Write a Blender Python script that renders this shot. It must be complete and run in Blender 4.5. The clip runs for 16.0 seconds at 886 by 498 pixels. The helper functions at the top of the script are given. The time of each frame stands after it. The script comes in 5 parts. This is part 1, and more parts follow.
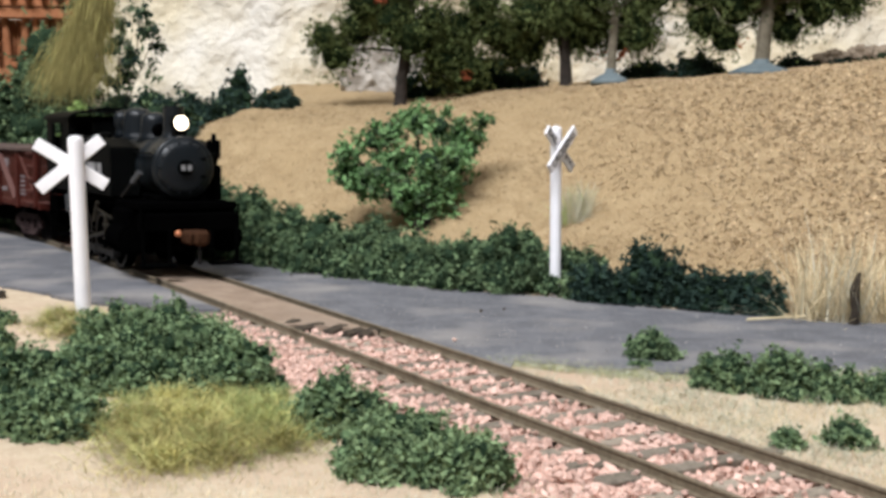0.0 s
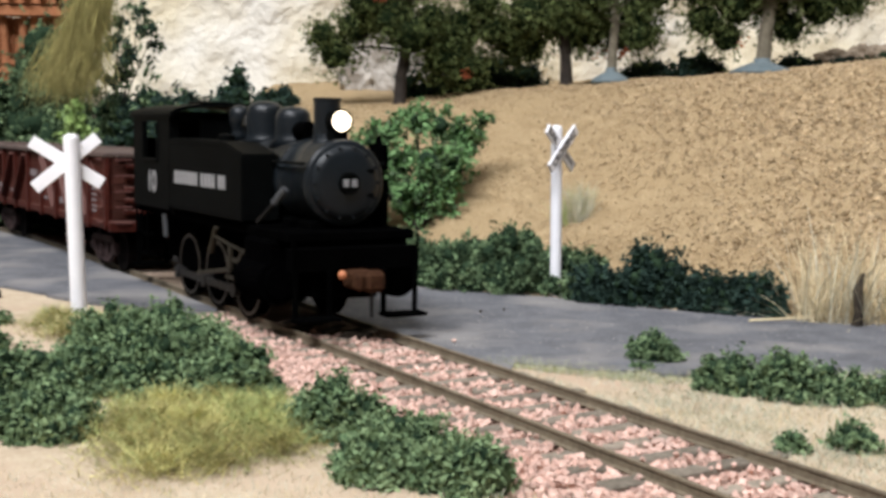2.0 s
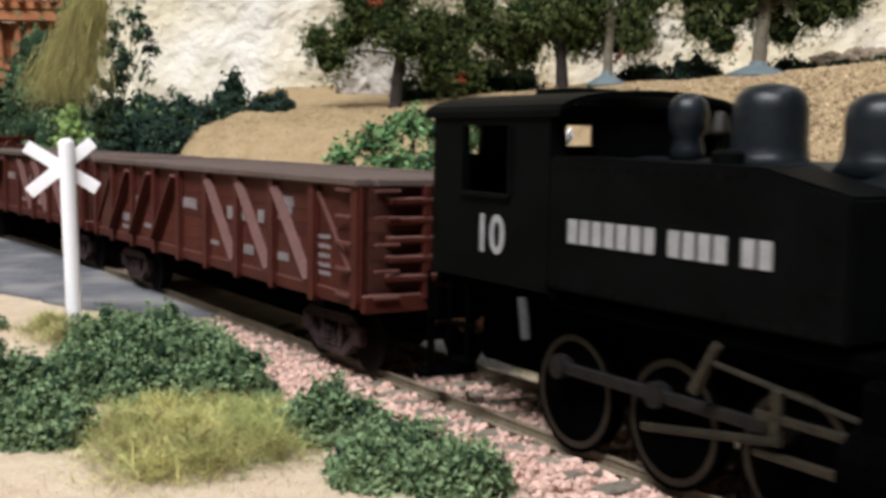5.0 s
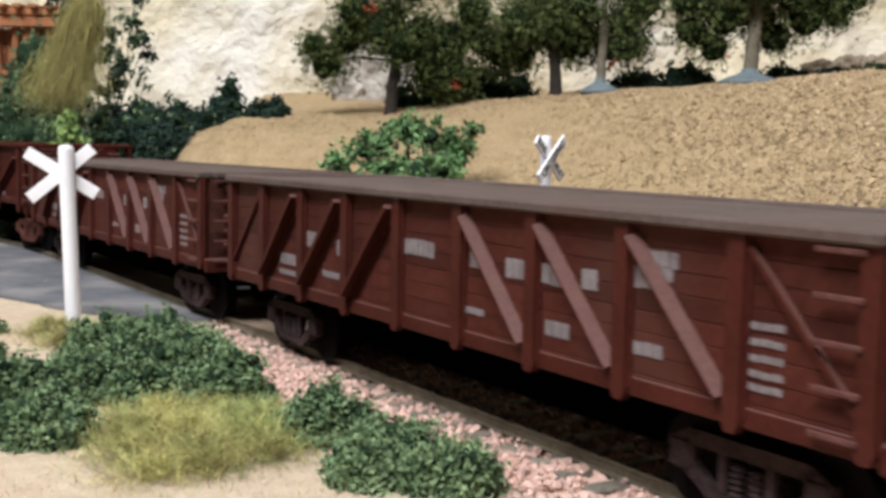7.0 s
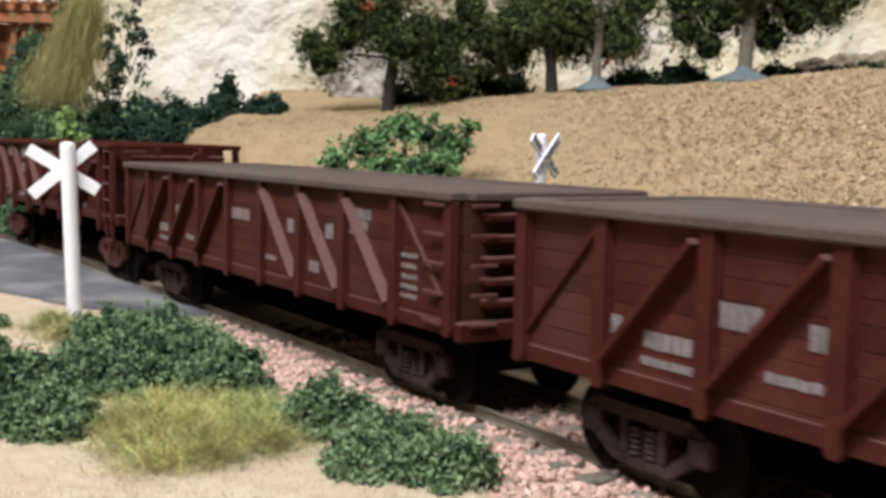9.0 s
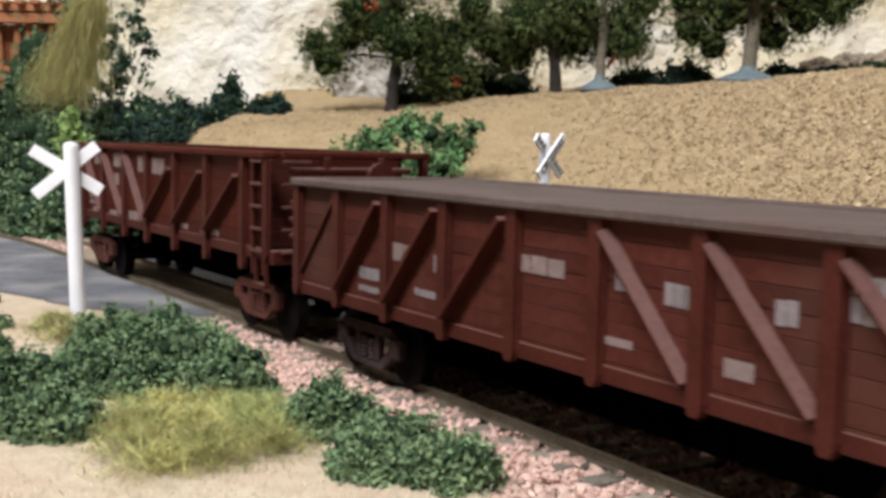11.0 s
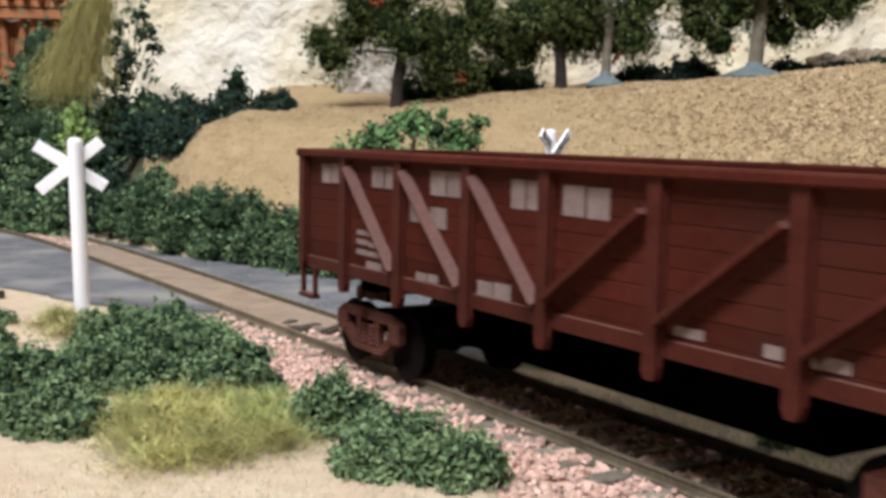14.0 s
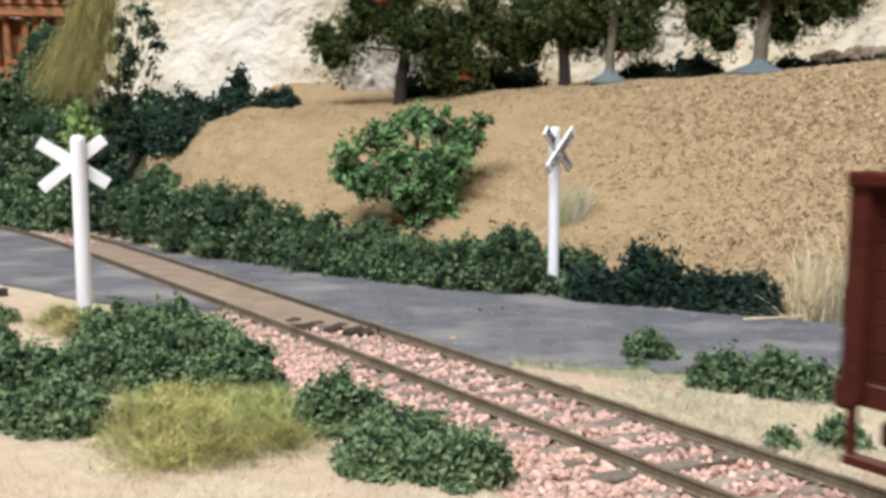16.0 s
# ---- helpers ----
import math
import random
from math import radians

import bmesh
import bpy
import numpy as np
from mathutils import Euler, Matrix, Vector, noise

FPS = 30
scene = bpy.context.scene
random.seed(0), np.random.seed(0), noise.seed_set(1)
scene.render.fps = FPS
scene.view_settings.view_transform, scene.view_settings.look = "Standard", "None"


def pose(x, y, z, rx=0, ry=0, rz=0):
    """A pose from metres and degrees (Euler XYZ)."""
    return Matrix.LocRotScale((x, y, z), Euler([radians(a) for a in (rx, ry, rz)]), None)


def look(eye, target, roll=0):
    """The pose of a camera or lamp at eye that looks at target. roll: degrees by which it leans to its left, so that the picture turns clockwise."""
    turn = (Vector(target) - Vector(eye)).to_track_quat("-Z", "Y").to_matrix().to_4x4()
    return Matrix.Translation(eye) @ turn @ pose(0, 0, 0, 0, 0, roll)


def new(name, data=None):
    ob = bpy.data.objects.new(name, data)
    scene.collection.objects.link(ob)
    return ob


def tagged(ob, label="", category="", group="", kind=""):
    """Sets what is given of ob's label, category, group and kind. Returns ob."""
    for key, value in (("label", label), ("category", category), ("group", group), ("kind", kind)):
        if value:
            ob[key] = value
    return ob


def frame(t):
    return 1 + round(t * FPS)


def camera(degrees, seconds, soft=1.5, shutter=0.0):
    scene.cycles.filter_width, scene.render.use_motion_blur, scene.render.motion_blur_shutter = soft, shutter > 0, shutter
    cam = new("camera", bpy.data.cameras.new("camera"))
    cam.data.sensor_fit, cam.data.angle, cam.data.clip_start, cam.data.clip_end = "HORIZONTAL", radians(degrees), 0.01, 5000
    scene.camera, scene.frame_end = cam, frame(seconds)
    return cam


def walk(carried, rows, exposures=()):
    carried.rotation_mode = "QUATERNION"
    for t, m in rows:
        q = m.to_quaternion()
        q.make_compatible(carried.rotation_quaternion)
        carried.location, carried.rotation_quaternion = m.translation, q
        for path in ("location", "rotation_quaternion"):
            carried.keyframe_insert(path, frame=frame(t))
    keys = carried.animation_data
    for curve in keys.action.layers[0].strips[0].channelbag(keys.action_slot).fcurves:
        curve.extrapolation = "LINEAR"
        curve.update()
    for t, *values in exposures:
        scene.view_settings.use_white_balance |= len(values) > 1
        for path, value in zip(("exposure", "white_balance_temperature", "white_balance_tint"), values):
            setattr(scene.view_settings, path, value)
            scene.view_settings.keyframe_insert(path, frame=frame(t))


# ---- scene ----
cam = camera(42.25, 16.0, soft=3.5, shutter=0.5)
walk(cam, [
    (0.0, pose(0.00018, 0.00208, 0.03951, 84.377, -1.037, 0.186)),
    (0.5, pose(0.00024, 0.00237, 0.03947, 84.381, -1.037, 0.180)),
    (1.0, pose(0.00012, 0.00297, 0.03948, 84.350, -1.058, 0.126)),
    (1.5, pose(0.00023, 0.00385, 0.03941, 84.344, -1.100, 0.155)),
    (2.0, pose(0.00008, 0.00458, 0.03941, 84.340, -1.141, 0.151)),
    (2.5, pose(0.00019, 0.00577, 0.03934, 84.326, -1.123, 0.196)),
    (3.0, pose(-0.00005, 0.00673, 0.03931, 84.324, -1.172, 0.183)),
    (3.5, pose(-0.00001, 0.00668, 0.03938, 84.319, -1.109, 0.136)),
    (4.0, pose(0.00020, 0.00662, 0.03922, 84.361, -1.030, 0.126)),
    (6.5, pose(0.00010, 0.00158, 0.03978, 84.770, -1.024, -0.306)),
    (7.0, pose(0.00023, 0.00122, 0.03982, 84.788, -1.092, -0.293)),
    (7.5, pose(0.00017, 0.00015, 0.03990, 84.747, -1.139, -0.348)),
    (8.0, pose(0.00025, -0.00101, 0.04016, 84.671, -1.208, -0.391)),
    (8.5, pose(0.00018, -0.00206, 0.04023, 84.629, -1.261, -0.456)),
    (9.0, pose(0.00014, -0.00239, 0.04020, 84.598, -1.236, -0.471)),
    (11.5, pose(0.00016, -0.00143, 0.04033, 84.573, -1.152, -0.228)),
    (12.0, pose(0.00005, -0.00091, 0.04013, 84.620, -1.093, -0.186)),
    (12.5, pose(0.00019, -0.00057, 0.04019, 84.632, -1.128, -0.108)),
    (13.0, pose(0.00021, -0.00088, 0.04038, 84.567, -1.149, -0.086)),
    (13.5, pose(0.00013, -0.00107, 0.04025, 84.483, -1.172, -0.086)),
    (14.0, pose(0.00011, -0.00083, 0.04011, 84.397, -1.206, -0.037)),
    (14.5, pose(0.00007, -0.00021, 0.04000, 84.371, -1.207, 0.023)),
    (15.0, pose(0.00004, 0.00060, 0.03979, 84.376, -1.140, 0.104)),
    (15.5, pose(0.00007, 0.00043, 0.03994, 84.335, -1.183, 0.148)),
    (16.0, pose(0.00000, 0.00000, 0.04005, 84.281, -1.204, 0.121)),
])

# ---------------------------------------------------------------- light
# A model railway on a table top in a plain room, lit by two ceiling tubes.
world = bpy.data.worlds.new("room_air")
world.use_nodes = True
world.node_tree.nodes["Background"].inputs[0].default_value = (0.9, 0.95, 1.0, 1)
world.node_tree.nodes["Background"].inputs[1].default_value = 0.02
scene.world = world


def tube(eye, target, watts, colour):
    d = bpy.data.lights.new("ceiling_tube", "AREA")
    d.shape, d.size, d.size_y, d.energy, d.color = "RECTANGLE", 1.2, 0.25, watts, colour
    ob = new("ceiling_tube", d)
    ob.matrix_world = look(eye, target)
    return ob


tube((-0.45, -0.60, 1.36), (0.0, 0.3, 0.0), 52.5, (0.97, 0.99, 1.04))
tube((0.55, 0.25, 1.36), (0.1, 0.3, 0.0), 5.0, (0.97, 0.99, 1.04))
scene.view_settings.exposure = 0.0

# ---------------------------------------------------------------- materials
MM = 0.001
rnd = np.random.RandomState(7)


def material(name, a, b, scale=300.0, rough=0.8, bump=0.3, fine=2500.0, metal=0.0, island=0.0, per_object=0.0, spec=0.3, dist=0.0004, c=None, big=60.0, lit_top=None):
    """Two colours mixed by noise at a coarse and a fine scale, a third in large stains, with relief."""
    m = bpy.data.materials.new(name)
    m.use_nodes = True
    nt = m.node_tree
    n, l = nt.nodes, nt.links
    bsdf = n["Principled BSDF"]
    bsdf.inputs["Roughness"].default_value = rough
    bsdf.inputs["Metallic"].default_value = metal
    bsdf.inputs["Specular IOR Level"].default_value = spec
    tc = n.new("ShaderNodeTexCoord")
    n1 = n.new("ShaderNodeTexNoise")
    n1.inputs["Scale"].default_value, n1.inputs["Detail"].default_value = scale, 5
    n2 = n.new("ShaderNodeTexNoise")
    n2.inputs["Scale"].default_value, n2.inputs["Detail"].default_value = fine, 3
    for t in (n1, n2):
        l.new(tc.outputs["Object"], t.inputs["Vector"])
    add = n.new("ShaderNodeMath")
    add.operation = "ADD"
    l.new(n1.outputs["Fac"], add.inputs[0])
    l.new(n2.outputs["Fac"], add.inputs[1])
    rng = n.new("ShaderNodeMapRange")
    rng.inputs["From Min"].default_value, rng.inputs["From Max"].default_value = 0.72, 1.28
    l.new(add.outputs[0], rng.inputs["Value"])
    mix = n.new("ShaderNodeMix")
    mix.data_type = "RGBA"
    mix.inputs["A"].default_value, mix.inputs["B"].default_value = (*a, 1), (*b, 1)
    l.new(rng.outputs[0], mix.inputs["Factor"])
    col = mix.outputs["Result"]
    if c:
        n3 = n.new("ShaderNodeTexNoise")
        n3.inputs["Scale"].default_value, n3.inputs["Detail"].default_value = big, 6
        l.new(tc.outputs["Object"], n3.inputs["Vector"])
        r3 = n.new("ShaderNodeMapRange")
        r3.inputs["From Min"].default_value, r3.inputs["From Max"].default_value = 0.5, 0.68
        l.new(n3.outputs["Fac"], r3.inputs["Value"])
        m3 = n.new("ShaderNodeMix")
        m3.data_type = "RGBA"
        m3.inputs["B"].default_value = (*c, 1)
        l.new(r3.outputs[0], m3.inputs["Factor"])
        l.new(col, m3.inputs["A"])
        col = m3.outputs["Result"]
    # paler colour mixed in on upward faces, standing in for light from above
    if lit_top:
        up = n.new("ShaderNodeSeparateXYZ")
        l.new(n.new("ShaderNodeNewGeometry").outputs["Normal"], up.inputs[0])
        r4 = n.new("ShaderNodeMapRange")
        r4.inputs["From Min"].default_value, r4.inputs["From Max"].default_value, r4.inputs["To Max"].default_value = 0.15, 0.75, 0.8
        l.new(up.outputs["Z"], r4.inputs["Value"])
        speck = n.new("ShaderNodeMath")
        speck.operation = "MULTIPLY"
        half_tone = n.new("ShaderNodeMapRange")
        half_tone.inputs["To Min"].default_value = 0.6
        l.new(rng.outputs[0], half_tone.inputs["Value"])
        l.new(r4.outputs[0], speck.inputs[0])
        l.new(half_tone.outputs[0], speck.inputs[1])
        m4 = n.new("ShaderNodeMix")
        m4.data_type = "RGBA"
        m4.inputs["B"].default_value = (*lit_top, 1)
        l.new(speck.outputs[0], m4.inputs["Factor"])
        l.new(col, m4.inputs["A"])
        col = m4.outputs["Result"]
    if island or per_object:
        src = n.new("ShaderNodeNewGeometry").outputs["Random Per Island"] if island else n.new("ShaderNodeObjectInfo").outputs["Random"]
        amount = island or per_object
        r2 = n.new("ShaderNodeMapRange")
        r2.inputs["To Min"].default_value, r2.inputs["To Max"].default_value = 1 - amount, 1 + amount
        l.new(src, r2.inputs["Value"])
        hsv = n.new("ShaderNodeHueSaturation")
        l.new(col, hsv.inputs["Color"])
        l.new(r2.outputs[0], hsv.inputs["Value"])
        col = hsv.outputs["Color"]
    l.new(col, bsdf.inputs["Base Color"])
    if bump:
        bp = n.new("ShaderNodeBump")
        bp.inputs["Strength"].default_value, bp.inputs["Distance"].default_value = bump, dist
        l.new(add.outputs[0], bp.inputs["Height"])
        l.new(bp.outputs[0], bsdf.inputs["Normal"])
    return m


def glow(name, colour, strength):
    m = bpy.data.materials.new(name)
    m.use_nodes = True
    b = m.node_tree.nodes["Principled BSDF"]
    b.inputs["Base Color"].default_value = (*colour, 1)
    b.inputs["Emission Color"].default_value = (*colour, 1)
    b.inputs["Emission Strength"].default_value = strength
    return m


SAND = material("pale_sand", (0.39, 0.300, 0.205), (0.52, 0.43, 0.315), 220, 0.95, 0.6, 1800, c=(0.44, 0.325, 0.235), big=28)
DUNE = material("tan_ground_cover", (0.245, 0.170, 0.088), (0.375, 0.278, 0.158), 160, 0.95, 0.7, 1100, c=(0.325, 0.235, 0.128), big=30, dist=0.0006)
CHIP = material("tan_chips", (0.225, 0.150, 0.078), (0.53, 0.405, 0.250), 300, 0.95, 0.2, 1800, island=0.36)
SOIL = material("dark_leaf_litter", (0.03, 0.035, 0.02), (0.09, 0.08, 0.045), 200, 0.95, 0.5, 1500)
ASPHALT = material("grey_asphalt", (0.080, 0.082, 0.092), (0.155, 0.156, 0.168), 130, 0.9, 0.5, 1700, c=(0.225, 0.213, 0.206), big=40, dist=0.0003)
GRIT = material("pale_grey_grit", (0.16, 0.155, 0.15), (0.40, 0.38, 0.36), 300, 0.95, 0.0, 1800, island=0.5)
FILLER = material("brown_crossing_filler", (0.185, 0.130, 0.092), (0.315, 0.240, 0.180), 150, 0.9, 0.4, 1800, c=(0.25, 0.19, 0.145), big=50)
STONE = material("pink_granite_ballast", (0.46, 0.285, 0.225), (0.63, 0.445, 0.375), 260, 0.9, 0.2, 1500, island=0.26)
BED = material("pink_ballast_bed", (0.43, 0.265, 0.205), (0.58, 0.40, 0.325), 500, 0.95, 0.7, 1600)
TIE = material("weathered_tie", (0.15, 0.125, 0.095), (0.31, 0.265, 0.21), 160, 0.9, 0.5, 1300, per_object=0.35)
RAIL = material("tarnished_rail", (0.105, 0.082, 0.055), (0.20, 0.165, 0.115), 250, 0.55, 0.2, 1500)
ROCK = material("cream_plaster_rock", (0.50, 0.425, 0.295), (0.655, 0.585, 0.435), 38, 0.95, 0.8, 170, c=(0.67, 0.63, 0.555), big=14, dist=0.004)
GREYROCK = material("grey_plaster_rock", (0.30, 0.265, 0.225), (0.50, 0.455, 0.40), 60, 0.95, 0.8, 240, dist=0.003)
RUBBLE = material("tan_rubble", (0.17, 0.125, 0.085), (0.36, 0.29, 0.215), 200, 0.95, 0.8, 700, dist=0.001)
LEAF_DARK = material("dark_green_clump", (0.043, 0.074, 0.040), (0.108, 0.156, 0.080), 90, 0.95, 0.0, 500, island=0.28, spec=0.04)
LEAF_MID = material("mid_green_clump", (0.104, 0.166, 0.083), (0.222, 0.296, 0.152), 90, 0.95, 0.0, 500, island=0.25, spec=0.04)
LEAF_NAVY = material("blackish_green_clump", (0.013, 0.026, 0.022), (0.044, 0.072, 0.055), 120, 0.95, 0.0, 900, island=0.4, spec=0.04)
LEAF_BRIGHT = material("bright_green_leaf", (0.080, 0.180, 0.060), (0.215, 0.350, 0.155), 120, 0.8, 0.0, 900, island=0.32, spec=0.12)
LEAF_PALE = material("pale_green_leaf", (0.17, 0.27, 0.075), (0.34, 0.46, 0.17), 120, 0.85, 0.0, 900, island=0.4, spec=0.1)
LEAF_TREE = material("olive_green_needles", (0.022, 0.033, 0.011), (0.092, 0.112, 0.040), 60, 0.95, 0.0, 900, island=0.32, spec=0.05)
# lit copy of the olive needles, its brightness painted onto random sprigs
LEAF_LIT = material("lit_olive_needles", (0.075, 0.108, 0.036), (0.190, 0.222, 0.088), 90, 0.95, 0.0, 900, island=0.35, spec=0.05)
LEAF_RED = material("rust_red_flecks", (0.28, 0.06, 0.025), (0.42, 0.12, 0.05), 120, 0.9, 0.0, 900, island=0.4)
# cores for shrubs and trees: the shade inside the foliage is in their colour
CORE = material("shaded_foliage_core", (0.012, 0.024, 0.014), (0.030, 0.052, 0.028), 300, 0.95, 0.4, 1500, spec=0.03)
SHADE = material("shaded_tree_core", (0.006, 0.011, 0.005), (0.016, 0.026, 0.010), 300, 0.95, 0.4, 1500, spec=0.03)
GRASS_YELLOW = material("yellow_green_fibre", (0.46, 0.41, 0.13), (0.64, 0.58, 0.25), 150, 0.9, 0.0, 900, island=0.4, spec=0.1)
GRASS_GREEN = material("soft_green_fibre", (0.25, 0.30, 0.10), (0.40, 0.45, 0.19), 150, 0.9, 0.0, 900, island=0.35, spec=0.1)
GRASS_STRAW = material("straw_fibre", (0.55, 0.45, 0.27), (0.72, 0.62, 0.42), 150, 0.9, 0.0, 900, island=0.25, spec=0.1)
GRASS_SAGE = material("grey_green_fibre", (0.31, 0.32, 0.235), (0.47, 0.475, 0.355), 150, 0.9, 0.0, 900, island=0.3, spec=0.1)
GRASS_CREAM = material("cream_fibre", (0.46, 0.445, 0.335), (0.62, 0.595, 0.475), 150, 0.9, 0.0, 900, island=0.2, spec=0.1)
GRASS_OLIVE = material("olive_fibre", (0.17, 0.150, 0.052), (0.28, 0.245, 0.095), 150, 0.9, 0.0, 900, island=0.35, spec=0.1)
BARK = material("dark_bark", (0.016, 0.012, 0.010), (0.042, 0.033, 0.026), 250, 0.9, 0.6, 1200)
BARK_GREY = material("grey_bark", (0.10, 0.085, 0.06), (0.19, 0.165, 0.12), 250, 0.9, 0.5, 1200)
PLASTIC = material("blue_grey_plastic", (0.095, 0.125, 0.135), (0.15, 0.185, 0.195), 120, 0.6, 0.15, 900)
WHITE = material("white_plastic", (0.78, 0.77, 0.80), (0.84, 0.83, 0.85), 200, 0.45, 0.05, 1500)
BLACK_INK = material("black_ink", (0.02, 0.02, 0.02), (0.035, 0.035, 0.035), 200, 0.6, 0.0, 900)
ORANGE_WOOD = material("orange_stained_wood", (0.25, 0.09, 0.035), (0.40, 0.17, 0.08), 120, 0.8, 0.3, 900, per_object=0.15)
CHARRED = material("charred_stake", (0.015, 0.012, 0.01), (0.06, 0.045, 0.03), 500, 0.9, 0.4, 1800)
LOCO_BLACK = material("satin_black_paint", (0.0014, 0.0016, 0.0016), (0.0030, 0.0034, 0.0034), 150, 0.55, 0.08, 1500, spec=0.015)
LOCO_GREY = material("graphite_smokebox", (0.0040, 0.0058, 0.0075), (0.0085, 0.0114, 0.0143), 150, 0.38, 0.1, 1500, spec=0.24)
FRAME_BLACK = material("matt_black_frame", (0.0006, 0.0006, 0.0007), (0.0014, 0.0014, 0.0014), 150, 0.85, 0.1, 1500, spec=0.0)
STEEL = material("dull_steel_rod", (0.006, 0.0056, 0.0056), (0.017, 0.015, 0.014), 300, 0.55, 0.1, 1500, metal=0.4)
BRASS = material("brass_fitting", (0.006, 0.0053, 0.0035), (0.015, 0.0125, 0.008), 300, 0.55, 0.1, 1500, metal=0.3)
RUST = material("rusty_coupler", (0.026, 0.011, 0.006), (0.058, 0.027, 0.014), 400, 0.8, 0.3, 1500, spec=0.05)
PIPE = material("bright_pipe", (0.04, 0.042, 0.045), (0.075, 0.078, 0.082), 300, 0.5, 0.1, 1500, metal=0.3)
CHALK = material("off_white_lettering", (0.20, 0.20, 0.205), (0.29, 0.285, 0.29), 500, 0.7, 0.0, 2500)
FADED = material("faded_grey_lettering", (0.130, 0.092, 0.086), (0.225, 0.165, 0.155), 500, 0.8, 0.0, 2500)
MARK = material("greyed_white_lettering", (0.115, 0.095, 0.096), (0.215, 0.182, 0.186), 500, 0.8, 0.0, 2500)
CAR_RED = material("oxide_red_boards", (0.043, 0.0104, 0.0071), (0.074, 0.0197, 0.0136), 70, 0.7, 0.12, 900, per_object=0.22, c=(0.060, 0.0236, 0.0175), big=35, spec=0.10)
CAR_RED_BRIGHT = material("brighter_oxide_red", (0.039, 0.0072, 0.0043), (0.066, 0.0135, 0.0082), 70, 0.65, 0.12, 900, per_object=0.18, c=(0.046, 0.0132, 0.0088), big=35, spec=0.08)
# upward faces of posts and braces are painted paler, as if lit from overhead
CAR_STEEL = material("oxide_red_steel", (0.039, 0.0080, 0.0055), (0.066, 0.0152, 0.0104), 120, 0.55, 0.1, 1200, spec=0.12, lit_top=(0.130, 0.067, 0.056))
CAR_RUNG = material("worn_red_rung", (0.062, 0.020, 0.016), (0.105, 0.040, 0.033), 300, 0.6, 0.1, 1200)
CAR_LID = material("dusty_brown_load", (0.060, 0.040, 0.034), (0.105, 0.076, 0.066), 60, 0.9, 0.2, 1400, c=(0.085, 0.050, 0.042), big=25)
TRUCK_RED = material("dusty_red_truck", (0.066, 0.022, 0.016), (0.115, 0.045, 0.035), 200, 0.8, 0.15, 1500, spec=0.08)
TRUCK_BROWN = material("dusty_brown_truck", (0.017, 0.0105, 0.0105), (0.062, 0.041, 0.040), 200, 0.8, 0.15, 1500, spec=0.08)
TYRE = material("bronzed_tyre", (0.010, 0.0075, 0.0055), (0.028, 0.021, 0.0145), 300, 0.5, 0.1, 1500, metal=0.3)
GEAR = material("tarnished_valve_gear", (0.008, 0.0070, 0.0046), (0.031, 0.025, 0.0160), 300, 0.55, 0.1, 1500, metal=0.3)
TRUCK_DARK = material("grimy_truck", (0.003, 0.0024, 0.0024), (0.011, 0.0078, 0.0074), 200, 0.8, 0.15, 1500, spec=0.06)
WALLPAINT = material("tan_wall_paint", (0.26, 0.24, 0.21), (0.30, 0.28, 0.245), 3, 0.9, 0.05, 60)
CARPET = material("brown_floor", (0.20, 0.16, 0.12), (0.27, 0.22, 0.17), 8, 0.95, 0.2, 200)
BOARD = material("table_board", (0.35, 0.25, 0.15), (0.45, 0.33, 0.2), 10, 0.7, 0.1, 90)
LAMP_ON = glow("lit_headlight", (1.0, 0.84, 0.62), 5.0)
BULB_ORANGE = glow("small_orange_lamp", (0.45, 0.16, 0.07), 0.03)

# ---------------------------------------------------------------- mesh helpers


def mesh_object(name, bm, mat, parent=None, smooth=False):
    me = bpy.data.meshes.new(name)
    bm.to_mesh(me)
    bm.free()
    for m in (mat if isinstance(mat, (list, tuple)) else [mat]):
        me.materials.append(m)
    if smooth:
        for p in me.polygons:
            p.use_smooth = True
    ob = new(name, me)
    if parent:
        ob.parent = parent
    return ob


def part(name, bm, mat, parent, label="", smooth=False):
    ob = mesh_object(name, bm, mat, parent, smooth)
    return tagged(ob, label) if label else ob


def soup(name, verts, faces, mats, index=None, parent=None, smooth=False):
    me = bpy.data.meshes.new(name)
    me.from_pydata(verts if isinstance(verts, list) else verts.tolist(), [], faces if isinstance(faces, list) else faces.tolist())
    for m in (mats if isinstance(mats, (list, tuple)) else [mats]):
        me.materials.append(m)
    if index is not None:
        me.polygons.foreach_set("material_index", np.asarray(index, dtype=np.int32))
    if smooth:
        me.polygons.foreach_set("use_smooth", np.ones(len(me.polygons), dtype=bool))
    me.update()
    ob = new(name, me)
    if parent:
        ob.parent = parent
    return ob


def box(bm, c, size, bevel=0.0, m=None):
    """A box in millimetres, with rounded edges."""
    r = bmesh.ops.create_cube(bm, size=1)
    mat = Matrix.Translation([v * MM for v in c]) @ Matrix.Diagonal((*[v * MM for v in size], 1))
    if m is not None:
        mat = m @ mat
    bmesh.ops.transform(bm, matrix=mat, verts=r["verts"])
    if bevel:
        es = list({e for v in r["verts"] for e in v.link_edges})
        bmesh.ops.bevel(bm, geom=es, offset=bevel * MM, segments=1, affect="EDGES")
    return bm


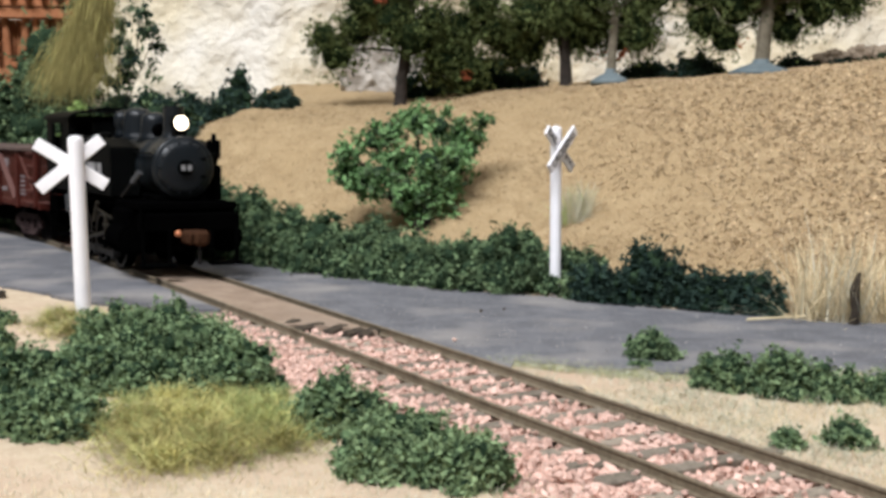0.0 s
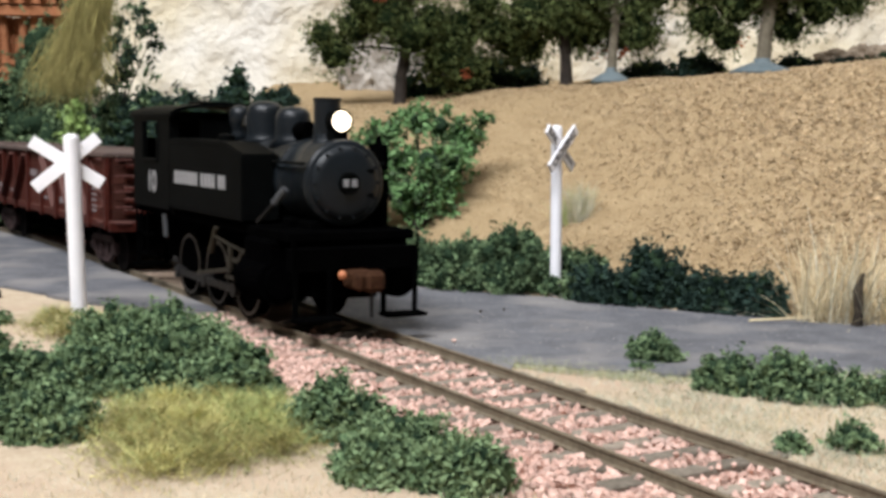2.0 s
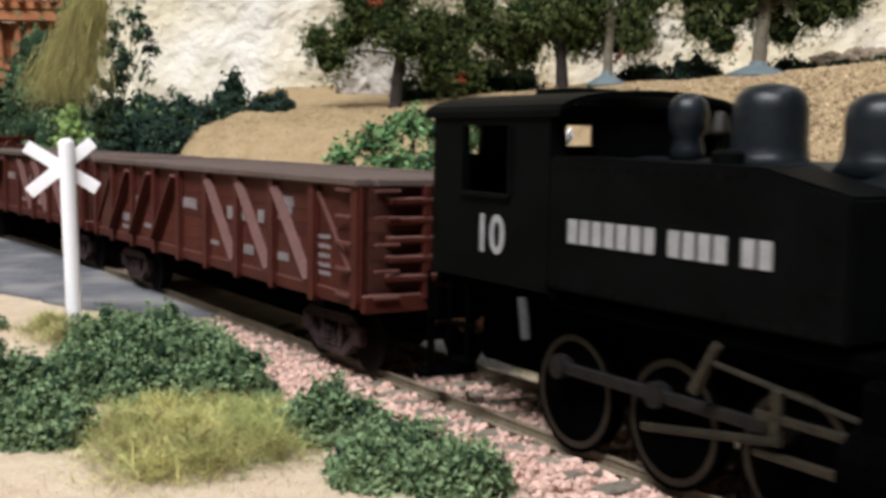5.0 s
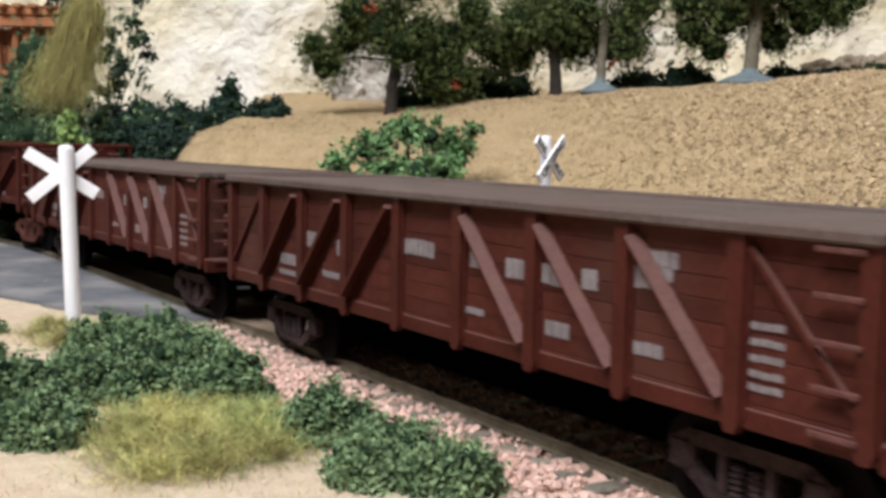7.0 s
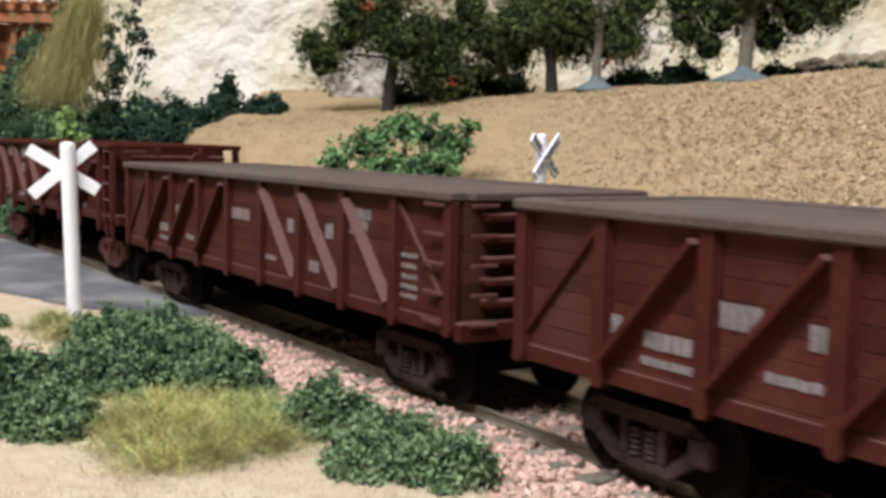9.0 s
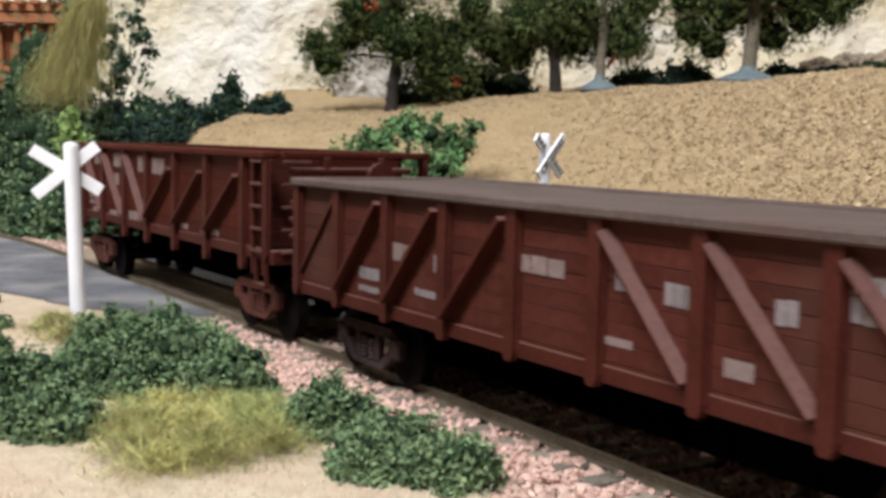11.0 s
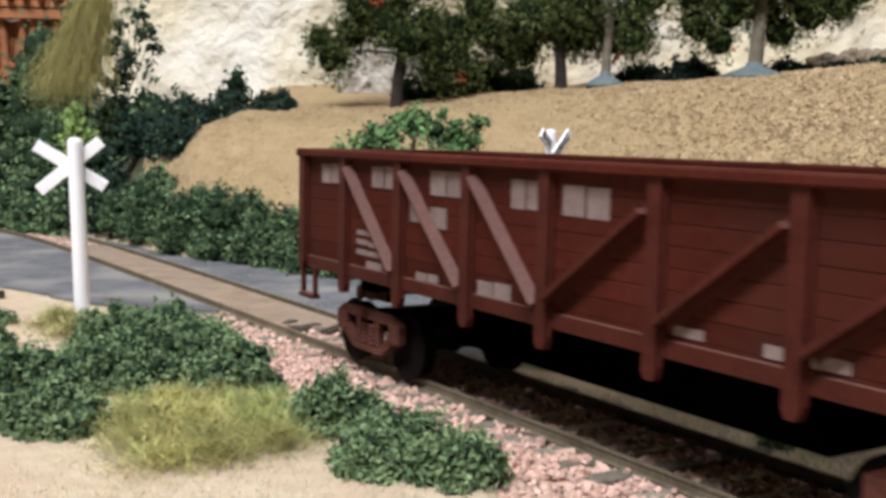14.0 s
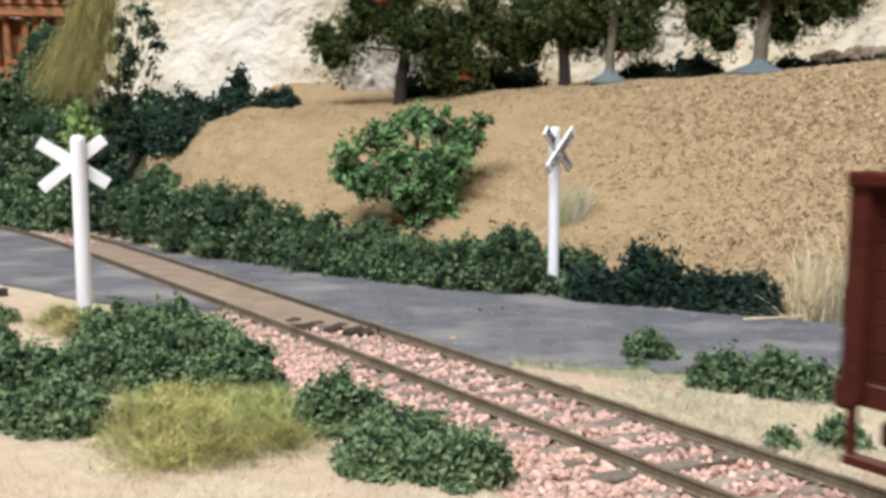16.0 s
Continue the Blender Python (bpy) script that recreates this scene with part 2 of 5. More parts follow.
def rod(bm, a, b, r1, r2=None, n=12):
    """A tapered rod from a to b, in millimetres."""
    a, b = Vector(a) * MM, Vector(b) * MM
    d = b - a
    m = Matrix.Translation((a + b) / 2) @ d.to_track_quat("Z", "Y").to_matrix().to_4x4()
    bmesh.ops.create_cone(bm, cap_ends=True, segments=n, radius1=r1 * MM, radius2=(r1 if r2 is None else r2) * MM, depth=d.length, matrix=m)
    return bm


def turned(bm, profile, axis="z", at=(0, 0, 0), n=24):
    """A body of revolution; profile: (radius, height) in millimetres."""
    rings = []
    for r, h in profile:
        ring = []
        for i in range(n):
            a = 2 * math.pi * i / n
            p = (r * math.cos(a), r * math.sin(a), h) if axis == "z" else (h, r * math.cos(a), r * math.sin(a)) if axis == "x" else (r * math.cos(a), h, r * math.sin(a))
            ring.append(bm.verts.new([(p[k] + at[k]) * MM for k in range(3)]))
        rings.append(ring)
    for a, b in zip(rings, rings[1:]):
        for i in range(n):
            bm.faces.new((a[i], a[(i + 1) % n], b[(i + 1) % n], b[i]))
    bm.faces.new(rings[0][::-1])
    bm.faces.new(rings[-1])
    bmesh.ops.recalc_face_normals(bm, faces=bm.faces[:])
    return bm


def hoop(bm, profile, at, n=24):
    """A ring about the y axis; profile: (radius, y) in millimetres, closed."""
    rings = []
    for i in range(n):
        a = 2 * math.pi * i / n
        rings.append([bm.verts.new(((at[0] + r * math.cos(a)) * MM, (at[1] + h) * MM, (at[2] + r * math.sin(a)) * MM)) for r, h in profile])
    k = len(profile)
    for i in range(n):
        p, q2 = rings[i], rings[(i + 1) % n]
        for j in range(k):
            bm.faces.new((p[j], p[(j + 1) % k], q2[(j + 1) % k], q2[j]))
    bmesh.ops.recalc_face_normals(bm, faces=bm.faces[:])
    return bm


def prism(bm, outline, y0, y1, plane="xz"):
    """An outline in millimetres, given thickness across its plane."""
    def at(p, t):
        q = (p[0], t, p[1]) if plane == "xz" else (t, p[0], p[1]) if plane == "yz" else (p[0], p[1], t)
        return bm.verts.new([v * MM for v in q])
    a, b = [at(p, y0) for p in outline], [at(p, y1) for p in outline]
    k = len(a)
    fs = [bm.faces.new(a), bm.faces.new(b[::-1])] + [bm.faces.new((a[i], b[i], b[(i + 1) % k], a[(i + 1) % k])) for i in range(k)]
    bmesh.ops.recalc_face_normals(bm, faces=fs)
    return bm


def B():
    return bmesh.new()


# ---------------------------------------------------------------- the plan: track line and land
PHI, OFF, KAP = 0.5459, 0.1997, -0.0835
BEND, RADIUS, RIGHT_END = -0.235, 0.56, 0.30


def main_line(s):
    th = PHI + KAP * s
    return ((-math.cos(th) + math.cos(PHI)) / KAP, OFF - (math.sin(th) - math.sin(PHI)) / KAP, th)


def line_at(s):
    """The track's middle at s metres along it, and its heading; the train comes from negative s."""
    if s > RIGHT_END:
        x, y, th = main_line(RIGHT_END)
        return x + (s - RIGHT_END) * math.sin(th), y - (s - RIGHT_END) * math.cos(th), th
    if s >= BEND:
        return main_line(s)
    x, y, th = main_line(BEND)
    t2 = th + (BEND - s) / RADIUS
    turn = min(t2, th + 1.05)
    x2 = x + RADIUS * (math.cos(turn) - math.cos(th))
    y2 = y + RADIUS * (math.sin(turn) - math.sin(th))
    left = (t2 - turn) * RADIUS
    return x2 - left * math.sin(turn), y2 + left * math.cos(turn), turn


def beside(s, lat):
    x, y, th = line_at(s)
    return x + lat * math.cos(th), y + lat * math.sin(th)


TRACK_S = np.linspace(-1.0, 0.9, 951)
TRACK_XY = np.array([line_at(s)[:2] for s in TRACK_S])
TRACK_TH = np.array([line_at(s)[2] for s in TRACK_S])


def ease(v):
    v = np.clip(v, 0, 1)
    return v * v * (3 - 2 * v)


def foot_line(x):
    return np.interp(x, [-1.2, -0.4, -0.226, -0.16, -0.134, -0.082, -0.053, -0.023, 0.003, 0.029, 0.044, 0.069, 0.091, 0.16, 1.2],
                     [0.66, 0.60, 0.52, 0.467, 0.435, 0.371, 0.350, 0.324, 0.302, 0.293, 0.281, 0.268, 0.261, 0.248, 0.20])


def crest_line(x):
    return np.interp(x, [-1.2, -0.30, -0.16, -0.12, -0.09, -0.07, -0.02, 0.109, 0.161, 1.2], [0.80, 0.66, 0.56, 0.48, 0.445, 0.455, 0.46, 0.445, 0.43, 0.40])


def crest_height(x):
    return np.interp(x, [-1.2, -0.2, -0.13, -0.10, -0.075, -0.05, -0.02, 0.025, 0.06, 0.109, 0.161, 1.2], [0.03, 0.036, 0.037, 0.039, 0.044, 0.0462, 0.0485, 0.0555, 0.0588, 0.0628, 0.0675, 0.088])


def smooth_noise(x, y, f, seed):
    r = np.random.RandomState(seed)
    out = np.zeros_like(x)
    for k in range(9):
        a, p, w = r.uniform(0, 2 * math.pi), r.uniform(0, 6.28), f * r.uniform(0.6, 1.6)
        out += np.sin((x * math.cos(a) + y * math.sin(a)) * w * 2 * math.pi + p)
    return out / 5.0


def land(x, y):
    x, y = np.asarray(x, float), np.asarray(y, float)
    z = -0.0019 + 0.0003 * smooth_noise(x, y, 14, 3)
    f, c, h = foot_line(x), crest_line(x), crest_height(x)
    u = (y - f - 0.004) / np.maximum(c - f - 0.004, 0.03)
    w = np.clip(u, 0, 1)
    rise = 0.55 * ease(w) + 0.45 * (1 - (1 - w) ** 1.7)
    z = z + rise * (h + 0.003)
    z = z + np.clip(y - c, 0, 0.12) * np.interp(x, [-0.10, -0.085, -0.035, 0.03], [0.05, 0.15, 0.15, 0.05]) + ease(u) * 0.0012 * smooth_noise(x, y, 22, 5)
    return z


def track_distance(x, y):
    p = np.stack([np.ravel(x), np.ravel(y)], -1)
    out = np.full(len(p), 9.0)
    for i in range(0, len(p), 4000):
        q = p[i:i + 4000]
        d = q[:, None, :] - TRACK_XY[None, ::5, :]
        j = (d ** 2).sum(-1).argmin(1)
        e = d[np.arange(len(q)), j]
        side = e[:, 0] * np.cos(TRACK_TH[::5][j]) + e[:, 1] * np.sin(TRACK_TH[::5][j])
        out[i:i + 4000] = np.hypot(e[:, 0], e[:, 1]) * np.where(side < 0, -1, 1)
    return out.reshape(np.shape(x))


# ---------------------------------------------------------------- ground, road, backdrop
def build_ground():
    xs = np.concatenate([np.linspace(-1.2, -0.32, 30), np.arange(-0.30, 0.26, 0.0016), np.linspace(0.28, 1.2, 30)])
    ys = np.concatenate([np.linspace(-0.7, 0.07, 20), np.arange(0.085, 0.50, 0.0016), np.arange(0.50, 0.64, 0.004), np.linspace(0.65, 1.0, 8)])
    X, Y = np.meshgrid(xs, ys)
    Z = land(X, Y)
    on_dune = ease((Y - foot_line(X)) / 0.02)
    r = np.random.RandomState(11)
    Z = Z + r.normal(0, 0.00022, Z.shape) * (0.25 + on_dune) + 0.0004 * on_dune * smooth_noise(X, Y, 170, 8)
    near = track_distance(X, Y)
    Z = np.where((near > -0.0145) & (near < 0.0112), np.minimum(Z, -0.0046), np.where((near < 0) & (near > -0.029), np.minimum(Z, -0.0034), Z))
    Z = Z + on_dune * 0.0007 * np.abs(smooth_noise(X, Y, 240, 18)) * (0.3 + 0.7 * ease((X + 0.02) / 0.12))
    ny, nx = X.shape
    idx = np.arange(nx * ny).reshape(ny, nx)
    faces = np.stack([idx[:-1, :-1], idx[:-1, 1:], idx[1:, 1:], idx[1:, :-1]], -1).reshape(-1, 4)
    cx, cy = X[:-1, :-1].ravel(), Y[:-1, :-1].ravel()
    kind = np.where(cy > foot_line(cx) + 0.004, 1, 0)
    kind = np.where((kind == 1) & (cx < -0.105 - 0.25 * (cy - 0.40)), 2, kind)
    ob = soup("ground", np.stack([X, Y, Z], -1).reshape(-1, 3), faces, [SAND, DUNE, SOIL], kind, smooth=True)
    tagged(ob, "sandy scenery base rising to a tan bank behind the road", "ground", kind="structure")


build_ground()


def sheet(name, outline, top, bottom, mat, label, category):
    bm = B()
    a = [bm.verts.new((x, y, top)) for x, y in outline]
    b = [bm.verts.new((x, y, bottom)) for x, y in outline]
    k = len(a)
    bm.faces.new(a)
    bm.faces.new(b[::-1])
    for i in range(k):
        bm.faces.new((a[i], b[i], b[(i + 1) % k], a[(i + 1) % k]))
    bmesh.ops.recalc_face_normals(bm, faces=bm.faces[:])
    bmesh.ops.triangulate(bm, faces=[f for f in bm.faces if len(f.verts) > 4])
    return tagged(mesh_object(name, bm, mat), label, category, kind="structure")


def frayed(points, step, amount, seed):
    """A polyline cut into short steps and shaken a little, as a worn edge is."""
    r = np.random.RandomState(seed)
    out = []
    for a, b in zip(points, points[1:]):
        n = max(1, int(math.hypot(b[0] - a[0], b[1] - a[1]) / step))
        for i in range(n):
            out.append((a[0] + (b[0] - a[0]) * i / n + r.normal(0, amount), a[1] + (b[1] - a[1]) * i / n + r.normal(0, amount)))
    return out + [points[-1]]


far_rail = [beside(s, 0.0100) for s in np.linspace(-0.235, 0.006, 40)] + [(0.0135, 0.2110)]
far_rest = frayed([(0.019, 0.2085), (0.033, 0.2055), (0.048, 0.2015), (0.074, 0.2045), (0.20, 0.196), (0.5, 0.15)], 0.003, 0.0011, 2)
hedge_side = [(x, float(foot_line(x)) + 0.004) for x in np.linspace(0.5, -0.126, 60)]
sheet("road", far_rail + far_rest + hedge_side, -0.0014, -0.007, ASPHALT, "worn grey asphalt road beyond the rails", "road")
near_rail = [beside(s, -0.0100) for s in np.linspace(-0.52, -0.082, 60)]
near_rest = frayed([(-0.0515, 0.263), (-0.060, 0.265), (-0.071, 0.266), (-0.086, 0.273), (-0.100, 0.286), (-0.117, 0.300), (-0.20, 0.345), (-0.42, 0.39)], 0.004, 0.0006, 4)
sheet("road", near_rail + near_rest, -0.0012, -0.007, ASPHALT, "worn grey asphalt road before the rails", "road")


def build_cliff():
    xs, zs = np.linspace(-1.2, 1.2, 420), np.linspace(-0.01, 0.62, 150)
    X, Z = np.meshgrid(xs, zs)
    r = np.random.RandomState(3)
    D = np.zeros_like(X)
    for f, a in ((5, 0.018), (12, 0.009), (27, 0.0055), (60, 0.0038), (120, 0.0022)):
        n = smooth_noise(X * 1.0 + 0.3 * Z, Z * 0.6, f, int(f))
        D += a * (np.abs(n) - 0.5) * (1.0 if f < 50 else 0.5)
    Y = 0.585 + 0.16 * np.clip(Z, 0, 1) + D + r.normal(0, 0.0002, X.shape)
    Y = Y + 0.05 * ease((-0.15 - X) / 0.12) + 0.3 * ease((-0.35 - X) / 0.5)
    ny, nx = X.shape
    idx = np.arange(nx * ny).reshape(ny, nx)
    faces = np.stack([idx[:-1, :-1], idx[:-1, 1:], idx[1:, 1:], idx[1:, :-1]], -1).reshape(-1, 4)
    ob = soup("backdrop", np.stack([X, Y, Z], -1).reshape(-1, 3), faces, ROCK, smooth=True)
    tagged(ob, "cream plaster cliff with shallow crags behind the trees", "rock face", kind="structure")


build_cliff()


def build_room():
    def slab(name, c, size, mat, label, category):
        bm = B()
        box(bm, [v * 1000 for v in c], [v * 1000 for v in size])
        tagged(mesh_object(name, bm, mat), label, category, kind="structure")
    slab("floor", (0, 0, -0.98), (5.2, 5.2, 0.1), CARPET, "plain brown room floor under the layout", "floor")
    slab("ceiling", (0, 0, 1.5), (5.2, 5.2, 0.1), WALLPAINT, "plain tan room ceiling", "ceiling")
    slab("wall_north", (0, 2.55, 0.26), (5.0, 0.1, 2.38), WALLPAINT, "plain tan room wall", "wall")
    slab("wall_south", (0, -2.55, 0.26), (5.0, 0.1, 2.38), WALLPAINT, "plain tan room wall", "wall")
    slab("wall_east", (2.55, 0, 0.26), (0.1, 5.2, 2.38), WALLPAINT, "plain tan room wall", "wall")
    slab("wall_west", (-2.55, 0, 0.26), (0.1, 5.2, 2.38), WALLPAINT, "plain tan room wall", "wall")
    slab("layout_table", (0, 0.15, -0.47), (2.4, 1.7, 0.915), BOARD, "plain wooden table box that carries the layout", "table")


build_room()


# ---------------------------------------------------------------- track
def build_track():
    track = new("railroad_track")
    tagged(track, "weathered single railway track in pink ballast", "railway track")
    prof = [(-0.85, -2.2), (0.85, -2.2), (0.85, -2.0), (0.18, -1.8), (0.18, -0.6), (0.38, -0.45), (0.38, -0.08), (0.28, 0.0), (-0.28, 0.0), (-0.38, -0.08), (-0.38, -0.45), (-0.18, -0.6), (-0.18, -1.8), (-0.85, -2.0)]
    for side in (-1, 1):
        bm = B()
        last = None
        for s in np.linspace(-0.98, 0.88, 300):
            x, y, th = line_at(s)
            ring = []
            for o, h in prof:
                lat = side * 0.00865 + 0.9 * o * MM
                ring.append(bm.verts.new((x + lat * math.cos(th), y + lat * math.sin(th), 0.8 * h * MM)))
            if last:
                for i in range(len(ring)):
                    j = (i + 1) % len(ring)
                    bm.faces.new((last[i], last[j], ring[j], ring[i]))
            last = ring
        bmesh.ops.recalc_face_normals(bm, faces=bm.faces[:])
        part("rail", bm, RAIL, track, "brown tarnished steel rail")
    shapes = []
    for k in range(3):
        bm = B()
        box(bm, (0, 0, -2.5), (2.6, 29 + k * 0.9, 1.7), 0.3)
        for v in bm.verts:
            v.co += Vector(rnd.normal(0, 0.00010, 3))
        ob = mesh_object("tie", bm, TIE, track)
        shapes.append(ob.data)
        s = -0.9585 + k * 0.0073
        x, y, th = line_at(s)
        ob.matrix_local = pose(x, y, 0, 0, 0, math.degrees(th) - 90)
    for i in range(3, 250):
        s = -0.9585 + i * 0.0073
        x, y, th = line_at(s)
        ob = new("tie", shapes[i % 3])
        ob.parent = track
        ob.matrix_local = pose(x + rnd.normal(0, 0.0003), y + rnd.normal(0, 0.0003), rnd.normal(-0.0001, 0.0001), 0, 0, math.degrees(th) - 90 + rnd.normal(0, 1.2))
    # ballast bed under the ties
    bm = B()
    last = None
    for s in np.linspace(-0.98, 0.88, 300):
        x, y, th = line_at(s)
        ring = [bm.verts.new((x + l * math.cos(th), y + l * math.sin(th), z)) for l, z in ((-0.031, -0.006), (-0.017, -0.0027), (0.0, -0.0026), (0.0125, -0.0027), (0.017, -0.006), (-0.007, -0.009))]
        if last:
            for i in range(6):
                j = (i + 1) % 6
                bm.faces.new((last[i], last[j], ring[j], ring[i]))
        last = ring
    bmesh.ops.recalc_face_normals(bm, faces=bm.faces[:])
    part("ballast_bed", bm, BED, track, "bed of pink granite ballast")
    # crossing boards between the rails
    bm = B()
    ss = np.linspace(-0.235, -0.042, 40)
    a = [beside(s, -0.0070) for s in ss[:-2]] + [beside(-0.052, -0.004), beside(-0.049, -0.0015), beside(-0.045, 0.002), beside(-0.0415, 0.0045), beside(-0.037, 0.0070)]
    outline = a + [beside(s, 0.0070) for s in ss[::-1]]
    top = [bm.verts.new((x, y, -0.0007)) for x, y in outline]
    bot = [bm.verts.new((x, y, -0.0031)) for x, y in outline]
    bm.faces.new(top)
    for i in range(len(top)):
        j = (i + 1) % len(top)
        bm.faces.new((top[i], bot[i], bot[j], top[j]))
    bmesh.ops.recalc_face_normals(bm, faces=bm.faces[:])
    bmesh.ops.triangulate(bm, faces=[f for f in bm.faces if len(f.verts) > 4])
    part("crossing_filler", bm, FILLER, track, "brown filler strip between the rails at the road")
    for s, lat, ln, tn in ((-0.0545, -0.0052, 7.0, 10), (-0.0500, -0.0022, 6.0, -8), (-0.0450, 0.0015, 6.0, 14), (-0.0405, 0.0035, 5.0, -6), (-0.0385, 0.0058, 5.0, 5)):
        bm = B()
        box(bm, (0, 0, 0), (2.3, ln * 1.05, 1.3), 0.25)
        for v in bm.verts:
            v.co += Vector(rnd.normal(0, 0.00016, 3))
        pl = part("broken_board", bm, CHARRED, track, "dark broken end of a crossing board")
        x, y = beside(s, lat)
        pl.matrix_local = pose(x, y, -0.0013, 6, 4, math.degrees(line_at(s)[2]) - 70 + tn)
    return track


build_track()

OCTA_V = np.array([(1, 0, 0), (-1, 0, 0), (0, 1, 0), (0, -1, 0), (0, 0, 1), (0, 0, -1)], float)
OCTA_F = np.array([(0, 2, 4), (2, 1, 4), (1, 3, 4), (3, 0, 4), (2, 0, 5), (1, 2, 5), (3, 1, 5), (0, 3, 5)])
CUBE_V = np.array([(x, y, z) for x in (-0.8, 0.8) for y in (-0.8, 0.8) for z in (-0.8, 0.8)], float)
CUBE_F = np.array([(0, 1, 3, 2), (4, 6, 7, 5), (0, 4, 5, 1), (2, 3, 7, 6), (0, 2, 6, 4), (1, 5, 7, 3)])


def turns(r, n):
    q = r.normal(size=(n, 4))
    q /= np.linalg.norm(q, axis=1, keepdims=True)
    w, x, y, z = q.T
    return np.stack([1 - 2 * (y * y + z * z), 2 * (x * y - z * w), 2 * (x * z + y * w), 2 * (x * y + z * w), 1 - 2 * (x * x + z * z), 2 * (y * z - x * w),
                     2 * (x * z - y * w), 2 * (y * z + x * w), 1 - 2 * (x * x + y * y)], -1).reshape(n, 3, 3)


def scatter(r, places, sizes, base_v, base_f, rough=0.25, flat=(1, 1, 1), level=False):
    n, k = len(places), len(base_v)
    v = base_v[None] * (1 + r.uniform(-rough, rough, (n, k, 1))) * np.asarray(flat)
    v = v + r.uniform(-rough, rough, (n, k, 3)) * 0.4
    v = (v if level else np.einsum("nij,nkj->nki", turns(r, n), v)) * sizes[:, None, None] + places[:, None, :]
    f = base_f[None] + (np.arange(n) * k)[:, None, None]
    return v.reshape(-1, 3), f.reshape(-1, base_f.shape[1])


def build_ballast():
    r = np.random.RandomState(21)
    n = 27000
    s = r.uniform(-0.50, 0.40, n * 2)
    lat = np.where(r.rand(n * 2) < 0.62, r.uniform(-0.030, -0.0065, n * 2), r.uniform(-0.0075, 0.0135, n * 2))
    road = (s > -0.52) & (s < -0.078) & (lat < -0.0085)
    road |= (s > -0.235) & (s < -0.046 + 0.9 * lat) & (np.abs(lat) < 0.0088)
    road |= (s > -0.24) & (s < 0.016) & (lat > 0.0085)
    road |= (s > 0.016) & (lat > 0.0105)
    keep = ~road & (np.abs(np.abs(lat) - 0.00865) > 0.0009) & ((s > -0.12) | (r.rand(n * 2) < 0.5))
    s, lat = s[keep][:n], lat[keep][:n]
    xy = np.array([beside(a, b) for a, b in zip(s, lat)])
    base = np.interp(lat, [-0.031, -0.017, 0, 0.0125, 0.017], [-0.0046, -0.0026, -0.0025, -0.0026, -0.006])
    frac = np.abs(((s + 0.9585) / 0.0073 + 0.5) % 1 - 0.5)
    on_tie = (frac < 0.235) & (np.abs(lat) < 0.0150)
    keep = ~on_tie | (r.rand(len(s)) < 0.13)
    xy, base, on_tie = xy[keep], base[keep], on_tie[keep]
    size = r.uniform(0.00024, 0.00056, len(xy))
    pl = np.column_stack([xy, base + np.where(on_tie, 0.0008, 0.0003) + r.uniform(0, 0.0004, len(xy))])
    v, f = scatter(r, pl, size, CUBE_V, CUBE_F, 0.35)
    tagged(soup("ballast_stones", v, f, STONE), "loose pink and cream granite ballast chips", "gravel", kind="stuff")
    n = 9000
    x, y = r.uniform(-0.20, 0.18, n), r.uniform(0.20, 0.42, n)
    near = track_distance(x, y)
    k = (near > 0.011) & (y < foot_line(x)) & (y > np.where(x > 0.006, 0.211, 0.0))
    k |= (near < -0.0115) & (x < -0.10) & (y > 0.309 + (-0.117 - x) * 0.54)
    x, y = x[k], y[k]
    v, f = scatter(r, np.column_stack([x, y, np.full(len(x), -0.00122)]), r.uniform(0.00008, 0.00024, len(x)), OCTA_V, OCTA_F, 0.35, (1, 1, 0.5), True)
    tagged(soup("road_grit", v, f, GRIT), "fine pale grit lying on the asphalt", "gravel", kind="stuff")
    # chips of ground cover on the bank
    n = 120000
    x = r.uniform(-0.11, 0.22, n)
    y = foot_line(x) + 0.006 + r.uniform(0, 1, n) * (crest_line(x) + 0.02 - foot_line(x))
    dens = (0.25 + 0.75 * ease((x + 0.06) / 0.14)) * np.clip(0.65 + 0.5 * smooth_noise(x, y, 16, 41), 0.15, 1)
    k = r.rand(n) < dens
    x, y = x[k], y[k]
    v, f = scatter(r, np.column_stack([x, y, land(x, y) + 0.0003 + 0.0005 * r.rand(len(x)) ** 3]), r.uniform(0.00022, 0.00060, len(x)) * (0.55 + 0.95 * ease((x - 0.02) / 0.11)) * np.where(r.rand(len(x)) < 0.05, 1.7, 1.0), OCTA_V, OCTA_F, 0.35, (1, 0.9, 0.6))
    tagged(soup("bank_chips", v, f, CHIP), "coarse tan flakes of ground cover on the bank", "ground cover", kind="stuff")


build_ballast()

# ---------------------------------------------------------------- plants
LEAF_V = np.array([(0, -1, 0), (0.52, 0, 0.2), (0, 1, 0.05), (-0.52, 0, 0.2)], float)
LEAF_F = np.array([(0, 1, 2), (0, 2, 3)])
ICO = B()
bmesh.ops.create_icosphere(ICO, subdivisions=2, radius=1)
ICO_V = np.array([v.co[:] for v in ICO.verts])
ICO_F = np.array([[v.index for v in f.verts] for f in ICO.faces])
ICO.free()


